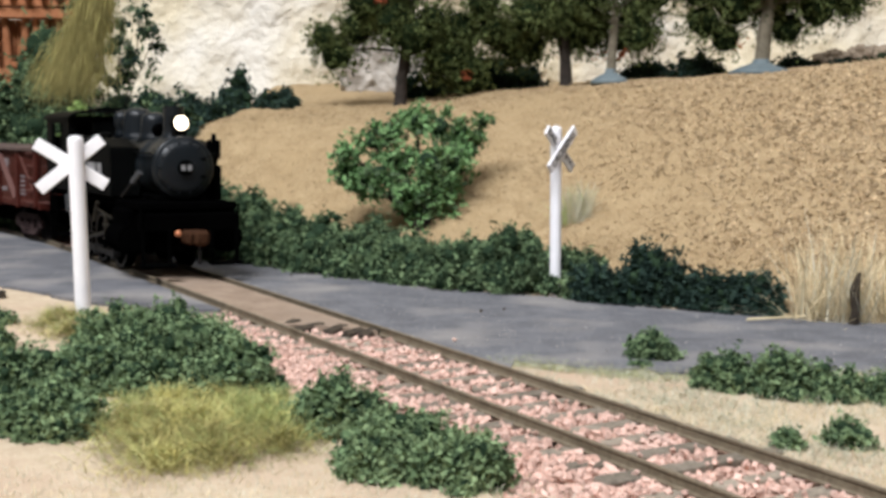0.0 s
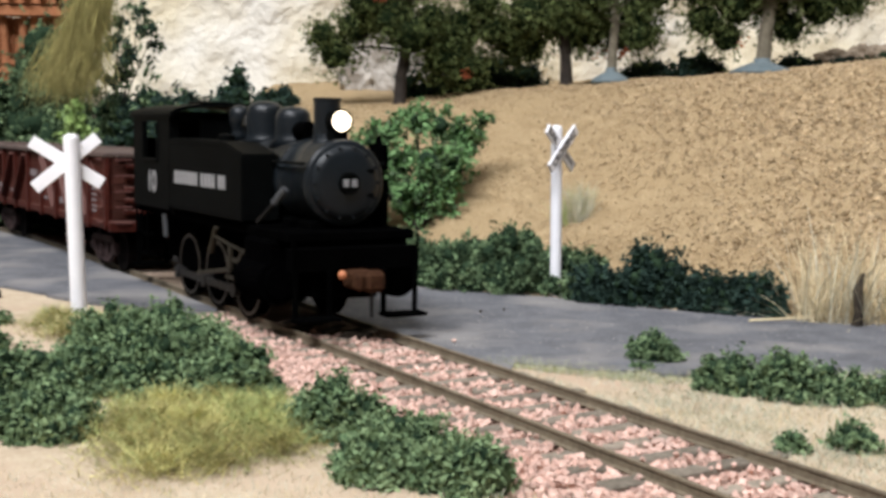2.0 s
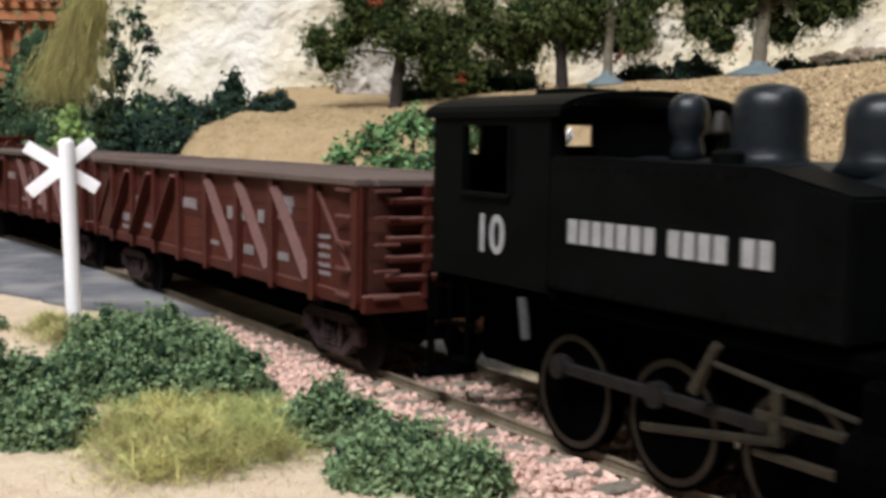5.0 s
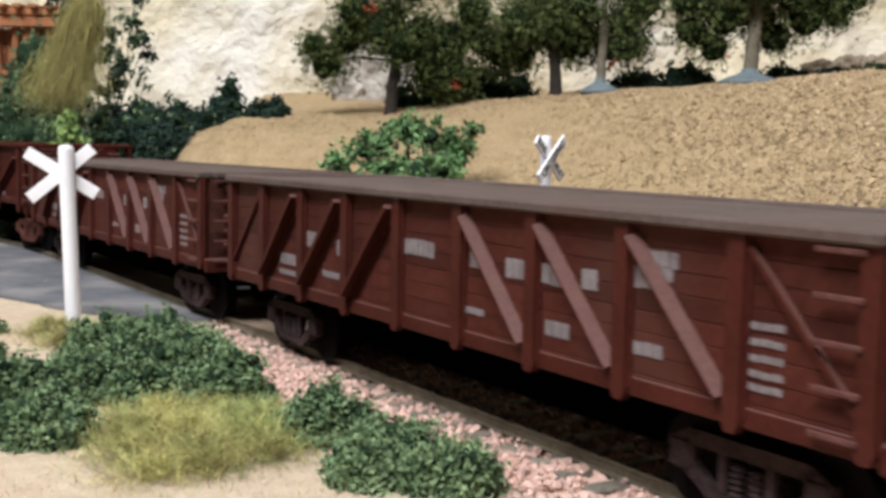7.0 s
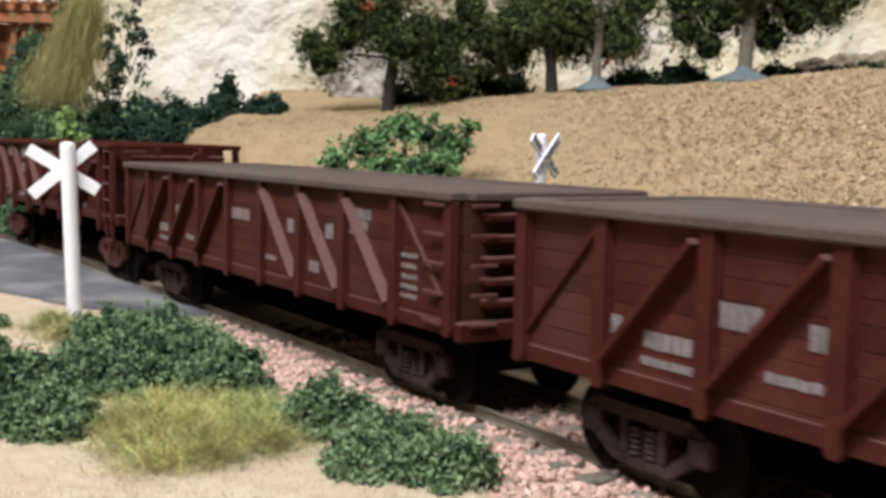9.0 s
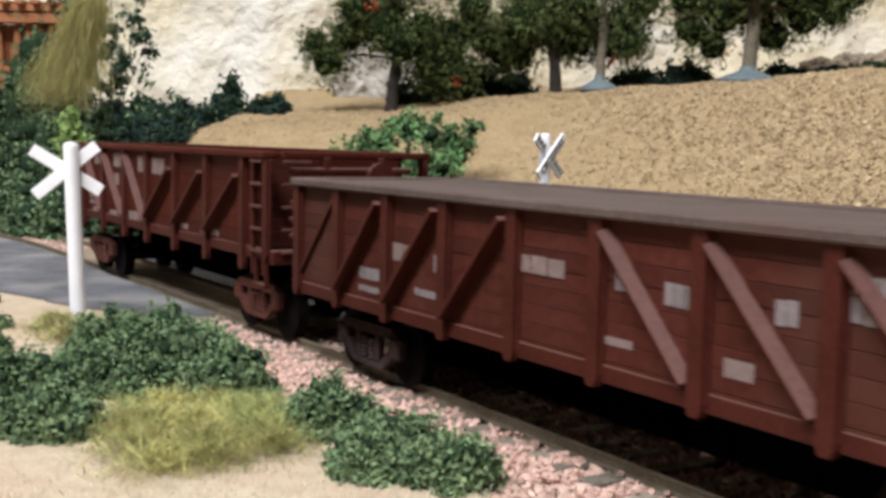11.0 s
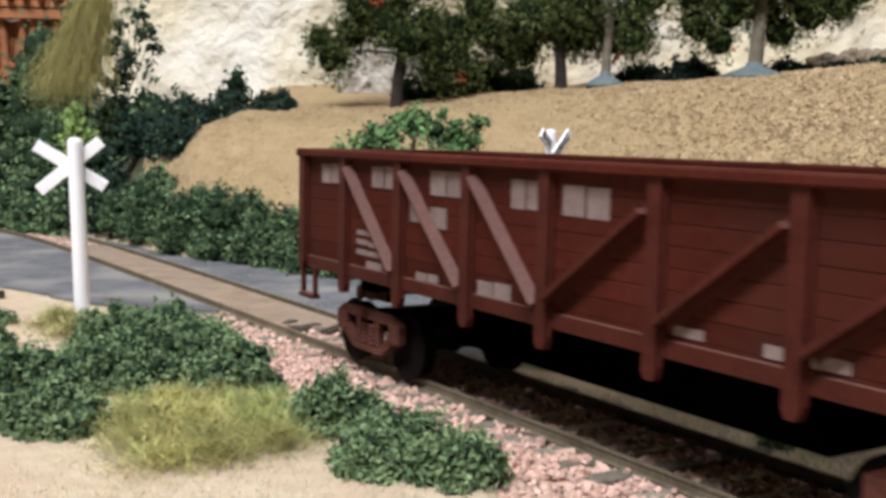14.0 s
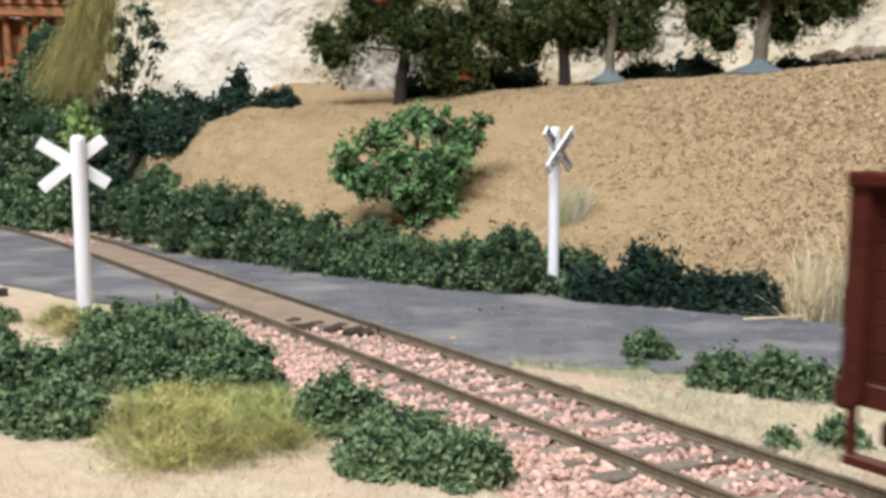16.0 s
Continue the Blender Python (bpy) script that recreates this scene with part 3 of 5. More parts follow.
def clump_mesh(name, clumps, count, size, mats, seed, parent=None, core=0.60, spread=(0.45, 1.22), flecks=0.0, mixed=None):
    """Foliage: many small folded leaves round a set of clumps (x, y, z, radius), in metres, over darker cores."""
    r = np.random.RandomState(seed)
    c = np.array(clumps, float)
    w = c[:, 3] ** 2
    each = 7
    sprigs = count // each
    count = sprigs * each
    pick = np.repeat(r.choice(len(c), sprigs, p=w / w.sum()), each)
    d = r.normal(size=(sprigs, 3))
    d = np.repeat(d / np.linalg.norm(d, axis=1, keepdims=True), each, axis=0)
    lump = 1 + 0.30 * np.sin(d[:, 0] * 7 + pick) * np.sin(d[:, 1] * 8 + 2 * pick) + 0.14 * np.sin(d[:, 2] * 13 + pick) + 0.30 * np.repeat(r.rand(sprigs) < 0.07, each)
    rad = c[pick, 3] * np.repeat(r.uniform(spread[0], spread[1], sprigs), each) * lump
    pl = c[pick, :3] + d * rad[:, None] + r.normal(0, 0.85 * size, (count, 3))
    v, f = scatter(r, pl, r.uniform(0.6, 1.35, count) * size, LEAF_V, LEAF_F, 0.3)
    idx = np.zeros(len(f), int)
    if mixed:
        idx = np.repeat((np.repeat(r.rand(sprigs), each) + r.normal(0, 0.08, count) < mixed).astype(int) * 2, 2)
    if flecks:
        idx = np.where(np.repeat(np.sin(pl[:, 0] * 90 + seed) * np.sin(pl[:, 2] * 110) > 1 - flecks, 2), len(mats) - 1, idx)
    # blackish cores paint in the shade seen between the sprigs
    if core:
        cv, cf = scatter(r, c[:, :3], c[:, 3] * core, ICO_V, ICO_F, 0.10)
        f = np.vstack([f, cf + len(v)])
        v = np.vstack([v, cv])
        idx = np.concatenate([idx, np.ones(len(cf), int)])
    return soup(name, v, f, mats, idx, parent)


def shrub(label, x, y, w, h, d, count, size, mat, seed, turn=0.0, sink=0.0, mixed=None, name="shrub", group="scenery shrubs"):
    """A foam-clump shrub on the ground, w wide, h high, d deep (metres)."""
    r = np.random.RandomState(seed)
    z0 = float(land(x, y)) - sink
    cl = []
    n = max(8, int(w * d / (h * h) * 13) + 10)
    for i in range(n):
        a, q = r.uniform(0, 6.28), math.sqrt(r.rand())
        ox, oy = math.cos(a) * q * w * 0.40, math.sin(a) * q * d * 0.40
        hh = h * (1 - 0.5 * q * q) * r.uniform(0.5, 1.1)
        rr = max(0.17 * h, hh * 0.24) * r.uniform(0.6, 1.4)
        px, py = ox * math.cos(turn) - oy * math.sin(turn), ox * math.sin(turn) + oy * math.cos(turn)
        cl.append((px, py, max(hh - rr, rr * 0.6), rr))
        cl.append((px * 1.08, py * 1.08, rr * 0.55, rr * 1.0))
        if hh > rr * 2.6:
            cl.append((px * 0.95, py * 0.95, (hh - rr) * 0.5, rr * 1.15))
    ob = new(name)
    ob.location = (x, y, z0)
    cl.sort(key=lambda c: c[0] * math.cos(turn) + c[1] * math.sin(turn))
    pieces = 1 if count < 1000 else 3
    for k in range(pieces):
        some = cl[k * len(cl) // pieces:(k + 1) * len(cl) // pieces]
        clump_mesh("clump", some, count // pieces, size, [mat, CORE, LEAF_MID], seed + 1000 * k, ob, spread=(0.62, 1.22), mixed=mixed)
    return tagged(ob, label, "shrub", group)


# hedge along the far side of the road
hedge = [(-0.137, 0.452, 0.030, 0.020, 0.016, LEAF_DARK), (-0.118, 0.430, 0.026, 0.017, 0.016, LEAF_DARK), (-0.102, 0.408, 0.026, 0.021, 0.016, LEAF_DARK), (-0.086, 0.386, 0.026, 0.019, 0.015, LEAF_DARK),
         (-0.070, 0.372, 0.024, 0.0225, 0.015, LEAF_DARK), (-0.056, 0.360, 0.022, 0.0165, 0.014, LEAF_DARK), (-0.041, 0.347, 0.024, 0.0175, 0.014, LEAF_DARK), (-0.027, 0.335, 0.022, 0.0185, 0.014, LEAF_DARK),
         (-0.012, 0.322, 0.022, 0.0135, 0.012, LEAF_DARK), (0.002, 0.312, 0.020, 0.0140, 0.012, LEAF_DARK), (0.017, 0.308, 0.019, 0.0185, 0.013, LEAF_DARK), (0.030, 0.303, 0.016, 0.0105, 0.011, LEAF_DARK),
         (0.040, 0.296, 0.018, 0.0125, 0.012, LEAF_NAVY), (0.052, 0.290, 0.020, 0.0150, 0.012, LEAF_NAVY), (0.064, 0.283, 0.016, 0.0105, 0.011, LEAF_NAVY), (0.074, 0.279, 0.017, 0.0110, 0.010, LEAF_NAVY)]
hedge += [(x + 0.006, y + 0.007, w * 0.9, h * 0.75, d, m) for x, y, w, h, d, m in hedge[3:12]]
hedge = [(x, y - 0.0035 if m is LEAF_NAVY else y - 0.001, w * 1.18, h * 1.04, d, m) for x, y, w, h, d, m in hedge]
for i, (x, y, w, h, d, m) in enumerate(hedge):
    shrub("blackish green foam shrub beside the road" if m is LEAF_NAVY else "dark green foam shrub at the foot of the bank", x, y, w, h, d, 4800, 0.00078, m, 100 + i, -0.7, 0.001,
          mixed=0.0 if m is LEAF_NAVY else 0.34, group="hedge along the road")
# overgrown bank beyond the bend
bank = [(-0.200, 0.520, 0.05, 0.030, LEAF_DARK), (-0.165, 0.490, 0.05, 0.028, LEAF_DARK), (-0.185, 0.545, 0.05, 0.030, LEAF_DARK), (-0.140, 0.475, 0.045, 0.026, LEAF_NAVY), (-0.118, 0.462, 0.04, 0.026, LEAF_NAVY),
        (-0.150, 0.520, 0.05, 0.024, LEAF_DARK), (-0.125, 0.495, 0.036, 0.024, LEAF_NAVY), (-0.104, 0.448, 0.030, 0.020, LEAF_NAVY), (-0.110, 0.486, 0.022, 0.022, LEAF_NAVY), (-0.228, 0.555, 0.05, 0.032, LEAF_DARK), (-0.245, 0.60, 0.06, 0.03, LEAF_DARK),
        (-0.096, 0.468, 0.022, 0.016, LEAF_NAVY), (-0.102, 0.425, 0.022, 0.014, LEAF_DARK),
        (-0.160, 0.468, 0.034, 0.024, LEAF_DARK), (-0.148, 0.457, 0.030, 0.022, LEAF_DARK), (-0.178, 0.490, 0.040, 0.030, LEAF_DARK), (-0.198, 0.500, 0.040, 0.028, LEAF_DARK), (-0.128, 0.448, 0.030, 0.024, LEAF_NAVY), (-0.212, 0.530, 0.045, 0.034, LEAF_DARK), (-0.166, 0.512, 0.05, 0.032, LEAF_DARK)]
for i, (x, y, w, h, m) in enumerate(bank):
    shrub("dense dark green shrub on the overgrown bank", x, y, w, h, w * 0.7, 4200, 0.00115, m, 140 + i, 0.3 * i, 0.004, mixed=0.6 if m is LEAF_DARK else 0.12, group="shrubs on the overgrown bank")
for i, (x, y, w, h) in enumerate([(-0.0885, 0.49, 0.017, 0.021), (-0.0905, 0.482, 0.013, 0.014), (-0.074, 0.488, 0.017, 0.0105), (-0.068, 0.492, 0.010, 0.009)]):
    shrub("dark shrub at the top of the sandy bank", x, y, w, h, w * 0.7, 1800, 0.0011, LEAF_NAVY, 160 + i, 0, 0.002, group="shrubs on the crest")
# shrubs behind the crest, under the trees
for i, (x, y, w, h, m) in enumerate([(-0.006, 0.505, 0.03, 0.020, LEAF_NAVY), (0.012, 0.50, 0.03, 0.022, LEAF_NAVY), (0.028, 0.505, 0.034, 0.024, LEAF_NAVY), (0.084, 0.485, 0.03, 0.011, LEAF_NAVY), (0.102, 0.48, 0.028, 0.013, LEAF_NAVY),
                                     (0.142, 0.475, 0.022, 0.009, LEAF_NAVY), (0.160, 0.47, 0.018, 0.006, LEAF_NAVY), (0.178, 0.475, 0.025, 0.008, LEAF_DARK)]):
    shrub("low blackish shrub in the shade of the trees", x, y, w, h, w * 0.6, 1800, 0.0011, m, 180 + i, 0, 0.002, group="shrubs on the crest")
# shrubs before the track
front = [(-0.066, 0.172, 0.030, 0.0125, 0.024, 1.0), (-0.056, 0.186, 0.024, 0.010, 0.018, 1.0), (-0.061, 0.214, 0.020, 0.012, 0.016, 1.0), (-0.049, 0.209, 0.030, 0.0145, 0.022, 1.0), (-0.0425, 0.199, 0.026, 0.0130, 0.022, 1.0), (-0.046, 0.186, 0.026, 0.013, 0.018, 1.0),
         (-0.0325, 0.182, 0.020, 0.0120, 0.016, 1.0), (-0.054, 0.158, 0.020, 0.009, 0.016, 1.0), (-0.0145, 0.160, 0.017, 0.0105, 0.014, 1.0), (-0.005, 0.146, 0.020, 0.0085, 0.014, 1.0), (0.003, 0.1365, 0.016, 0.0080, 0.012, 1.0), (-0.007, 0.1395, 0.012, 0.007, 0.010, 1.0)]
for i, (x, y, w, h, d, k) in enumerate(front):
    shrub("leafy mid-green foam shrub beside the ballast", x, y, w, h * 0.84, d, 13500, 0.00047, LEAF_DARK, 220 + i, 0.4 * i, 0.0005, mixed=0.85, group="shrubs before the track")
for i, (x, y, w, h) in enumerate([(-0.0945, 0.243, 0.008, 0.0055), (-0.0845, 0.2155, 0.008, 0.0050)]):
    shrub("small green shrub on bare sand", x, y, w, h, w, 700, 0.0007, LEAF_MID, 250 + i, 0, 0.0005, group="shrubs before the track")
# shrubs and tufts between the track and the road
for i, (x, y, w, h, d, n) in enumerate([(0.0395, 0.2165, 0.0125, 0.0075, 0.007, 900), (0.0475, 0.1925, 0.012, 0.0078, 0.009, 1000), (0.0560, 0.1875, 0.014, 0.0082, 0.010, 1100), (0.0640, 0.1855, 0.014, 0.0065, 0.009, 1000), (0.0730, 0.1830, 0.014, 0.0060, 0.009, 900),
                                        (0.0475, 0.1555, 0.0045, 0.0032, 0.003, 160), (0.0560, 0.1560, 0.007, 0.0048, 0.005, 380), (0.0360, 0.2080, 0.006, 0.0022, 0.003, 160)]):
    shrub("green foam shrub at the road edge", x, y, w, h, d, n * 5, 0.00048, LEAF_DARK, 260 + i, -0.5, 0.0003, mixed=0.6, group="shrubs beside the road")
shrub("small green foam tuft at the post's foot", 0.0345, 0.2925, 0.007, 0.003, 0.004, 260, 0.0007, LEAF_DARK, 275, 0, 0.0003, mixed=0.3)



def blades(name, label, category, spots, count, height, width, lean, mats, seed, kind="", group="", loft=0.0):
    """Grass: thin tapering blades that stand in a patch of spots (x, y, radius)."""
    r = np.random.RandomState(seed)
    sp = np.array(spots, float)
    w = sp[:, 2] ** 2
    pick = r.choice(len(sp), count, p=w / w.sum())
    a, q = r.uniform(0, 6.283, count), (np.sqrt(r.rand(count)) + np.abs(r.normal(0, 0.14, count)) if lean < 2 else np.abs(r.normal(0, 0.62, count)))
    x, y = sp[pick, 0] + np.cos(a) * q * sp[pick, 2], sp[pick, 1] + np.sin(a) * q * sp[pick, 2]
    z = land(x, y) - 0.0002 + loft * r.rand(count) * np.maximum(0, 1 - 0.8 * q * q)
    h = height * r.uniform(0.45, 1.1, count)
    b = r.uniform(0, 6.283, count)
    t = np.abs(r.normal(0, lean, count)) + 0.05 if lean < 1.3 else r.uniform(0.45, 1.5, count) if lean < 2 else r.uniform(0.85, 1.62, count)
    ox, oy, oz = np.sin(t) * np.cos(b) * h, np.sin(t) * np.sin(b) * h, np.cos(t) * h
    c = r.uniform(0, 3.14, count)
    wx, wy = np.cos(c) * width, np.sin(c) * width
    p0 = np.stack([x - wx, y - wy, z], -1)
    p1 = np.stack([x + wx, y + wy, z], -1)
    m0 = np.stack([x + ox * 0.45 - wx * 0.8, y + oy * 0.45 - wy * 0.8, z + oz * 0.58], -1)
    m1 = np.stack([x + ox * 0.45 + wx * 0.8, y + oy * 0.45 + wy * 0.8, z + oz * 0.58], -1)
    tip = np.stack([x + ox, y + oy, z + oz], -1)
    v = np.stack([p0, p1, m0, m1, tip], 1).reshape(-1, 3)
    base = (np.arange(count) * 5)[:, None, None]
    f = (np.array([(0, 1, 3), (0, 3, 2), (2, 3, 4)])[None] + base).reshape(-1, 3)
    idx = np.repeat((pick * 2 + np.where(r.rand(count) < 0.55, r.choice(len(mats), count), 0)) % len(mats), 3)
    return tagged(soup(name, v, f, mats, idx), label, category, group, kind)


blades("grass_patch", "yellow-green fibre grass patch on pale sand", "grass", [(-0.038, 0.148, 0.008), (-0.031, 0.150, 0.010), (-0.024, 0.156, 0.010), (-0.034, 0.158, 0.010), (-0.025, 0.168, 0.008), (-0.034, 0.140, 0.007), (-0.021, 0.148, 0.006), (-0.040, 0.160, 0.008), (-0.043, 0.155, 0.005), (-0.030, 0.165, 0.008), (-0.040, 0.170, 0.007), (-0.046, 0.166, 0.005), (-0.018, 0.158, 0.006), (-0.033, 0.173, 0.006), (-0.028, 0.142, 0.006)],
       17000, 0.0050, 0.00005, 2.4, [GRASS_OLIVE, GRASS_GREEN, GRASS_OLIVE, GRASS_YELLOW, GRASS_GREEN, GRASS_OLIVE, GRASS_YELLOW], 31, "stuff", loft=0.0026)
blades("grass_patch", "yellow-green fibre grass round the post", "grass", [(-0.079, 0.240, 0.007), (-0.072, 0.236, 0.007), (-0.066, 0.240, 0.006), (-0.083, 0.245, 0.004), (-0.073, 0.229, 0.006)],
       9000, 0.0042, 0.00006, 2.4, [GRASS_OLIVE, GRASS_STRAW, GRASS_GREEN, GRASS_YELLOW], 32, "stuff", loft=0.0032)
blades("grass_strip", "short cream static grass along the far rail", "grass", [beside(s, l) + (0.006,) for s in np.linspace(0.03, 0.28, 40) for l in (0.018, 0.025)] + [beside(v, 0.0135) + (0.0025,) for v in (0.006, 0.010, 0.014, 0.018, 0.022, 0.026, 0.03)] + [(0.016, 0.2085, 0.004), (0.021, 0.2065, 0.004), (0.026, 0.2055, 0.004), (0.032, 0.204, 0.005), (0.040, 0.2025, 0.005), (0.048, 0.200, 0.005), (0.057, 0.2005, 0.005), (0.066, 0.2015, 0.005), (0.075, 0.2025, 0.005), (0.03, 0.199, 0.006), (0.04, 0.194, 0.008), (0.05, 0.186, 0.009), (0.06, 0.178, 0.01), (0.07, 0.18, 0.012)],
       40000, 0.0020, 0.00005, 1.3, [GRASS_CREAM, GRASS_SAGE, GRASS_CREAM, GRASS_STRAW, GRASS_SAGE], 33, "stuff")
blades("grass_strip", "grey-green static grass where the road meets the sand", "grass", [(0.0125 + 0.0022 * k, 0.2115 - 0.0009 * k, 0.0042) for k in range(12)] + [(0.040 + 0.006 * k, 0.2015 + 0.0004 * k, 0.005) for k in range(8)],
       9000, 0.0017, 0.00005, 1.4, [GRASS_SAGE, GRASS_SAGE, GRASS_GREEN, GRASS_CREAM], 38, "stuff")
blades("grass_strip", "cream static grass on the open sand", "grass", [(x, 0.118 + 0.01 * k, 0.012) for x in np.linspace(-0.06, 0.004, 8) for k in range(2)], 9000, 0.0013, 0.00005, 1.2, [GRASS_CREAM, GRASS_CREAM, GRASS_STRAW], 34, "stuff")
blades("dry_grass_clump", "tall straw-coloured dry grass clump beside the road", "grass", [(0.088, 0.2655, 0.0040), (0.094, 0.266, 0.0045), (0.084, 0.267, 0.003), (0.100, 0.266, 0.004)], 420, 0.026, 0.00013, 0.85, [GRASS_STRAW, GRASS_CREAM], 35)
blades("grass_tuft", "pale straw tuft on the sandy bank", "grass", [(0.039, 0.337, 0.0035), (0.035, 0.336, 0.002)], 700, 0.011, 0.00007, 0.6, [GRASS_CREAM, GRASS_STRAW, GRASS_GREEN], 36)


def tapered_stem(bm, points, radii, n=7):
    rings = []
    for i, (p, rr) in enumerate(zip(points, radii)):
        p = Vector(p)
        d = (Vector(points[min(i + 1, len(points) - 1)]) - Vector(points[max(i - 1, 0)])).normalized()
        u = d.orthogonal().normalized()
        w = d.cross(u)
        rings.append([bm.verts.new(p + (u * math.cos(6.283 * k / n) + w * math.sin(6.283 * k / n)) * rr) for k in range(n)])
    for a, b in zip(rings, rings[1:]):
        q = min(range(n), key=lambda o: sum((a[k].co - b[(k + o) % n].co).length for k in range(n)))
        for k in range(n):
            bm.faces.new((a[k], a[(k + 1) % n], b[(k + 1 + q) % n], b[(k + q) % n]))
    bm.faces.new(rings[-1])
    bmesh.ops.recalc_face_normals(bm, faces=bm.faces[:])


def broadleaf_bush():
    x, y = -0.007, 0.349
    z = float(land(x, y)) - 0.001
    bush = new("broadleaf_bush")
    bush.location = (x, y, z)
    tagged(bush, "bright green leafy bush growing from the sandy bank", "bush")
    r = np.random.RandomState(51)
    tips = [(-0.024, 0.008, 0.018), (-0.023, 0.004, 0.024), (-0.016, 0.010, 0.027), (-0.010, 0.006, 0.030), (-0.002, 0.008, 0.033), (0.005, 0.008, 0.032), (0.012, 0.012, 0.030), (0.0185, 0.014, 0.034),
            (-0.013, 0.002, 0.017), (0.002, 0.002, 0.021), (0.010, 0.006, 0.020), (-0.004, 0.0, 0.012), (0.006, 0.003, 0.011), (-0.018, 0.003, 0.015)]
    bm = B()
    for t in tips:
        t = Vector(t)
        tapered_stem(bm, [(0, 0, 0), t * 0.45 + Vector((0, 0, 0.003)), t * 0.97], [0.0011, 0.0007, 0.0003], 5)
    part("stem", bm, BARK, bush)
    cl = [(*t, rr) for t, rr in zip(tips, (0.0045, 0.0042, 0.0048, 0.005, 0.0055, 0.0055, 0.005, 0.0028, 0.006, 0.007, 0.006, 0.006, 0.0055, 0.0045))]
    cl += [(0.0175, 0.013, 0.029, 0.0026), (-0.001, 0.001, 0.006, 0.005), (0.012, 0.009, 0.025, 0.0045), (-0.008, 0.003, 0.022, 0.005)]
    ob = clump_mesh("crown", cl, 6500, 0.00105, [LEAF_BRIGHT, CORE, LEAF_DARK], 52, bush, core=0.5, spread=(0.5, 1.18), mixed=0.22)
    return bush


broadleaf_bush()


def sapling():
    t = new("sapling")
    t.location = (-0.1435, 0.448, float(land(-0.1435, 0.448)) - 0.001)
    tagged(t, "pale green leafy sapling on the overgrown bank", "sapling")
    bm = B()
    tapered_stem(bm, [(0, 0, 0), (0.001, 0, 0.024), (0, 0, 0.050)], [0.0009, 0.0006, 0.0002], 6)
    part("stem", bm, BARK_GREY, t)
    clump_mesh("crown", [(0.001, 0, 0.034, 0.0036), (-0.002, 0.001, 0.039, 0.0042), (0.003, 0, 0.042, 0.0040), (-0.001, 0, 0.046, 0.0036), (0.001, 0, 0.050, 0.0026)], 1500, 0.0008, [LEAF_PALE, LEAF_BRIGHT], 276, t, core=0.0)


sapling()


def tree(label, x, y, trunk_h, trunk_r, lean, clumps, seed, bark, foot=None):
    z = float(land(x, y)) - 0.0015
    t = new("tree")
    t.location = (x, y, z)
    tagged(t, label, "tree", "trees on the crest")
    bm = B()
    top = max(c[2] for c in clumps) * 0.9
    tapered_stem(bm, [(0, 0, 0), (0.0002, 0, 0.003), (lean * 0.3, 0, trunk_h * 0.6), (lean, 0.001, trunk_h), (lean * 1.4, 0.002, top)], [trunk_r * 1.35, trunk_r * 1.05, trunk_r * 0.9, trunk_r * 0.85, trunk_r * 0.25], 10)
    part("trunk", bm, bark, t, smooth=True)
    bm = B()
    for c in clumps:
        a = Vector((lean, 0.001, trunk_h * 1.05 + 0.35 * max(0, c[2] - trunk_h)))
        b = Vector(c[:3])
        tapered_stem(bm, [a, a.lerp(b, 0.5) + Vector((0, 0, 0.002)), b], [trunk_r * 0.26, trunk_r * 0.18, trunk_r * 0.08], 5)
    part("limb", bm, bark, t)
    if foot:
        bm = B()
        turned(bm, [(foot * 0.98, -1.5), (foot, 0.0), (foot * 0.72, 1.5), (foot * 0.42, 2.9), (foot * 0.26, 3.8), (trunk_r * 1000 * 1.1, 5.0)], n=20)
        part("base", bm, PLASTIC, t, "blue-grey plastic tree base", True).location.z = 0.0030
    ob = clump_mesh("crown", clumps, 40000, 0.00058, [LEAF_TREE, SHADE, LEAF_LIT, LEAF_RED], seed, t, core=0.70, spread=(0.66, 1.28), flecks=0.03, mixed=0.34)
    return t


def crown(r, n, w, z0, z1, rr, extra=()):
    out = list(extra)
    for i in range(n):
        a, q = r.uniform(0, 6.28), math.sqrt(r.rand())
        k = r.uniform(0, 1)
        out.append((math.cos(a) * q * w * (1 - 0.5 * k), math.sin(a) * q * w * 0.7 * (1 - 0.5 * k), z0 + (z1 - z0) * k, rr * r.uniform(0.7, 1.15)))
    return out


q = np.random.RandomState(61)
tree("dark-barked tree with olive green crown and rusty flecks", -0.019, 0.470, 0.022, 0.0025, 0.002,
     crown(q, 9, 0.022, 0.034, 0.075, 0.010, [(-0.026, 0.0, 0.0220, 0.009), (-0.031, -0.002, 0.0280, 0.007), (-0.018, 0.002, 0.0320, 0.009), (0.006, -0.006, 0.0290, 0.010), (0.018, 0.004, 0.0220, 0.012), (0.026, 0.006, 0.0160, 0.010), (0.024, 0.008, 0.0320, 0.012), (-0.012, 0.006, 0.0380, 0.009)]), 62, BARK)
tree("twin-crowned tree with dark olive foliage and brown trunk", 0.048, 0.472, 0.020, 0.0026, -0.001,
     crown(q, 9, 0.026, 0.026, 0.075, 0.011, [(-0.030, 0.0, 0.0235, 0.009), (-0.022, 0.006, 0.0195, 0.010), (-0.014, 0.006, 0.0175, 0.008), (-0.034, -0.004, 0.0345, 0.009), (-0.016, -0.004, 0.0295, 0.010), (0.004, 0.004, 0.0235, 0.009), (0.002, -0.003, 0.0335, 0.009)]), 63, BARK)
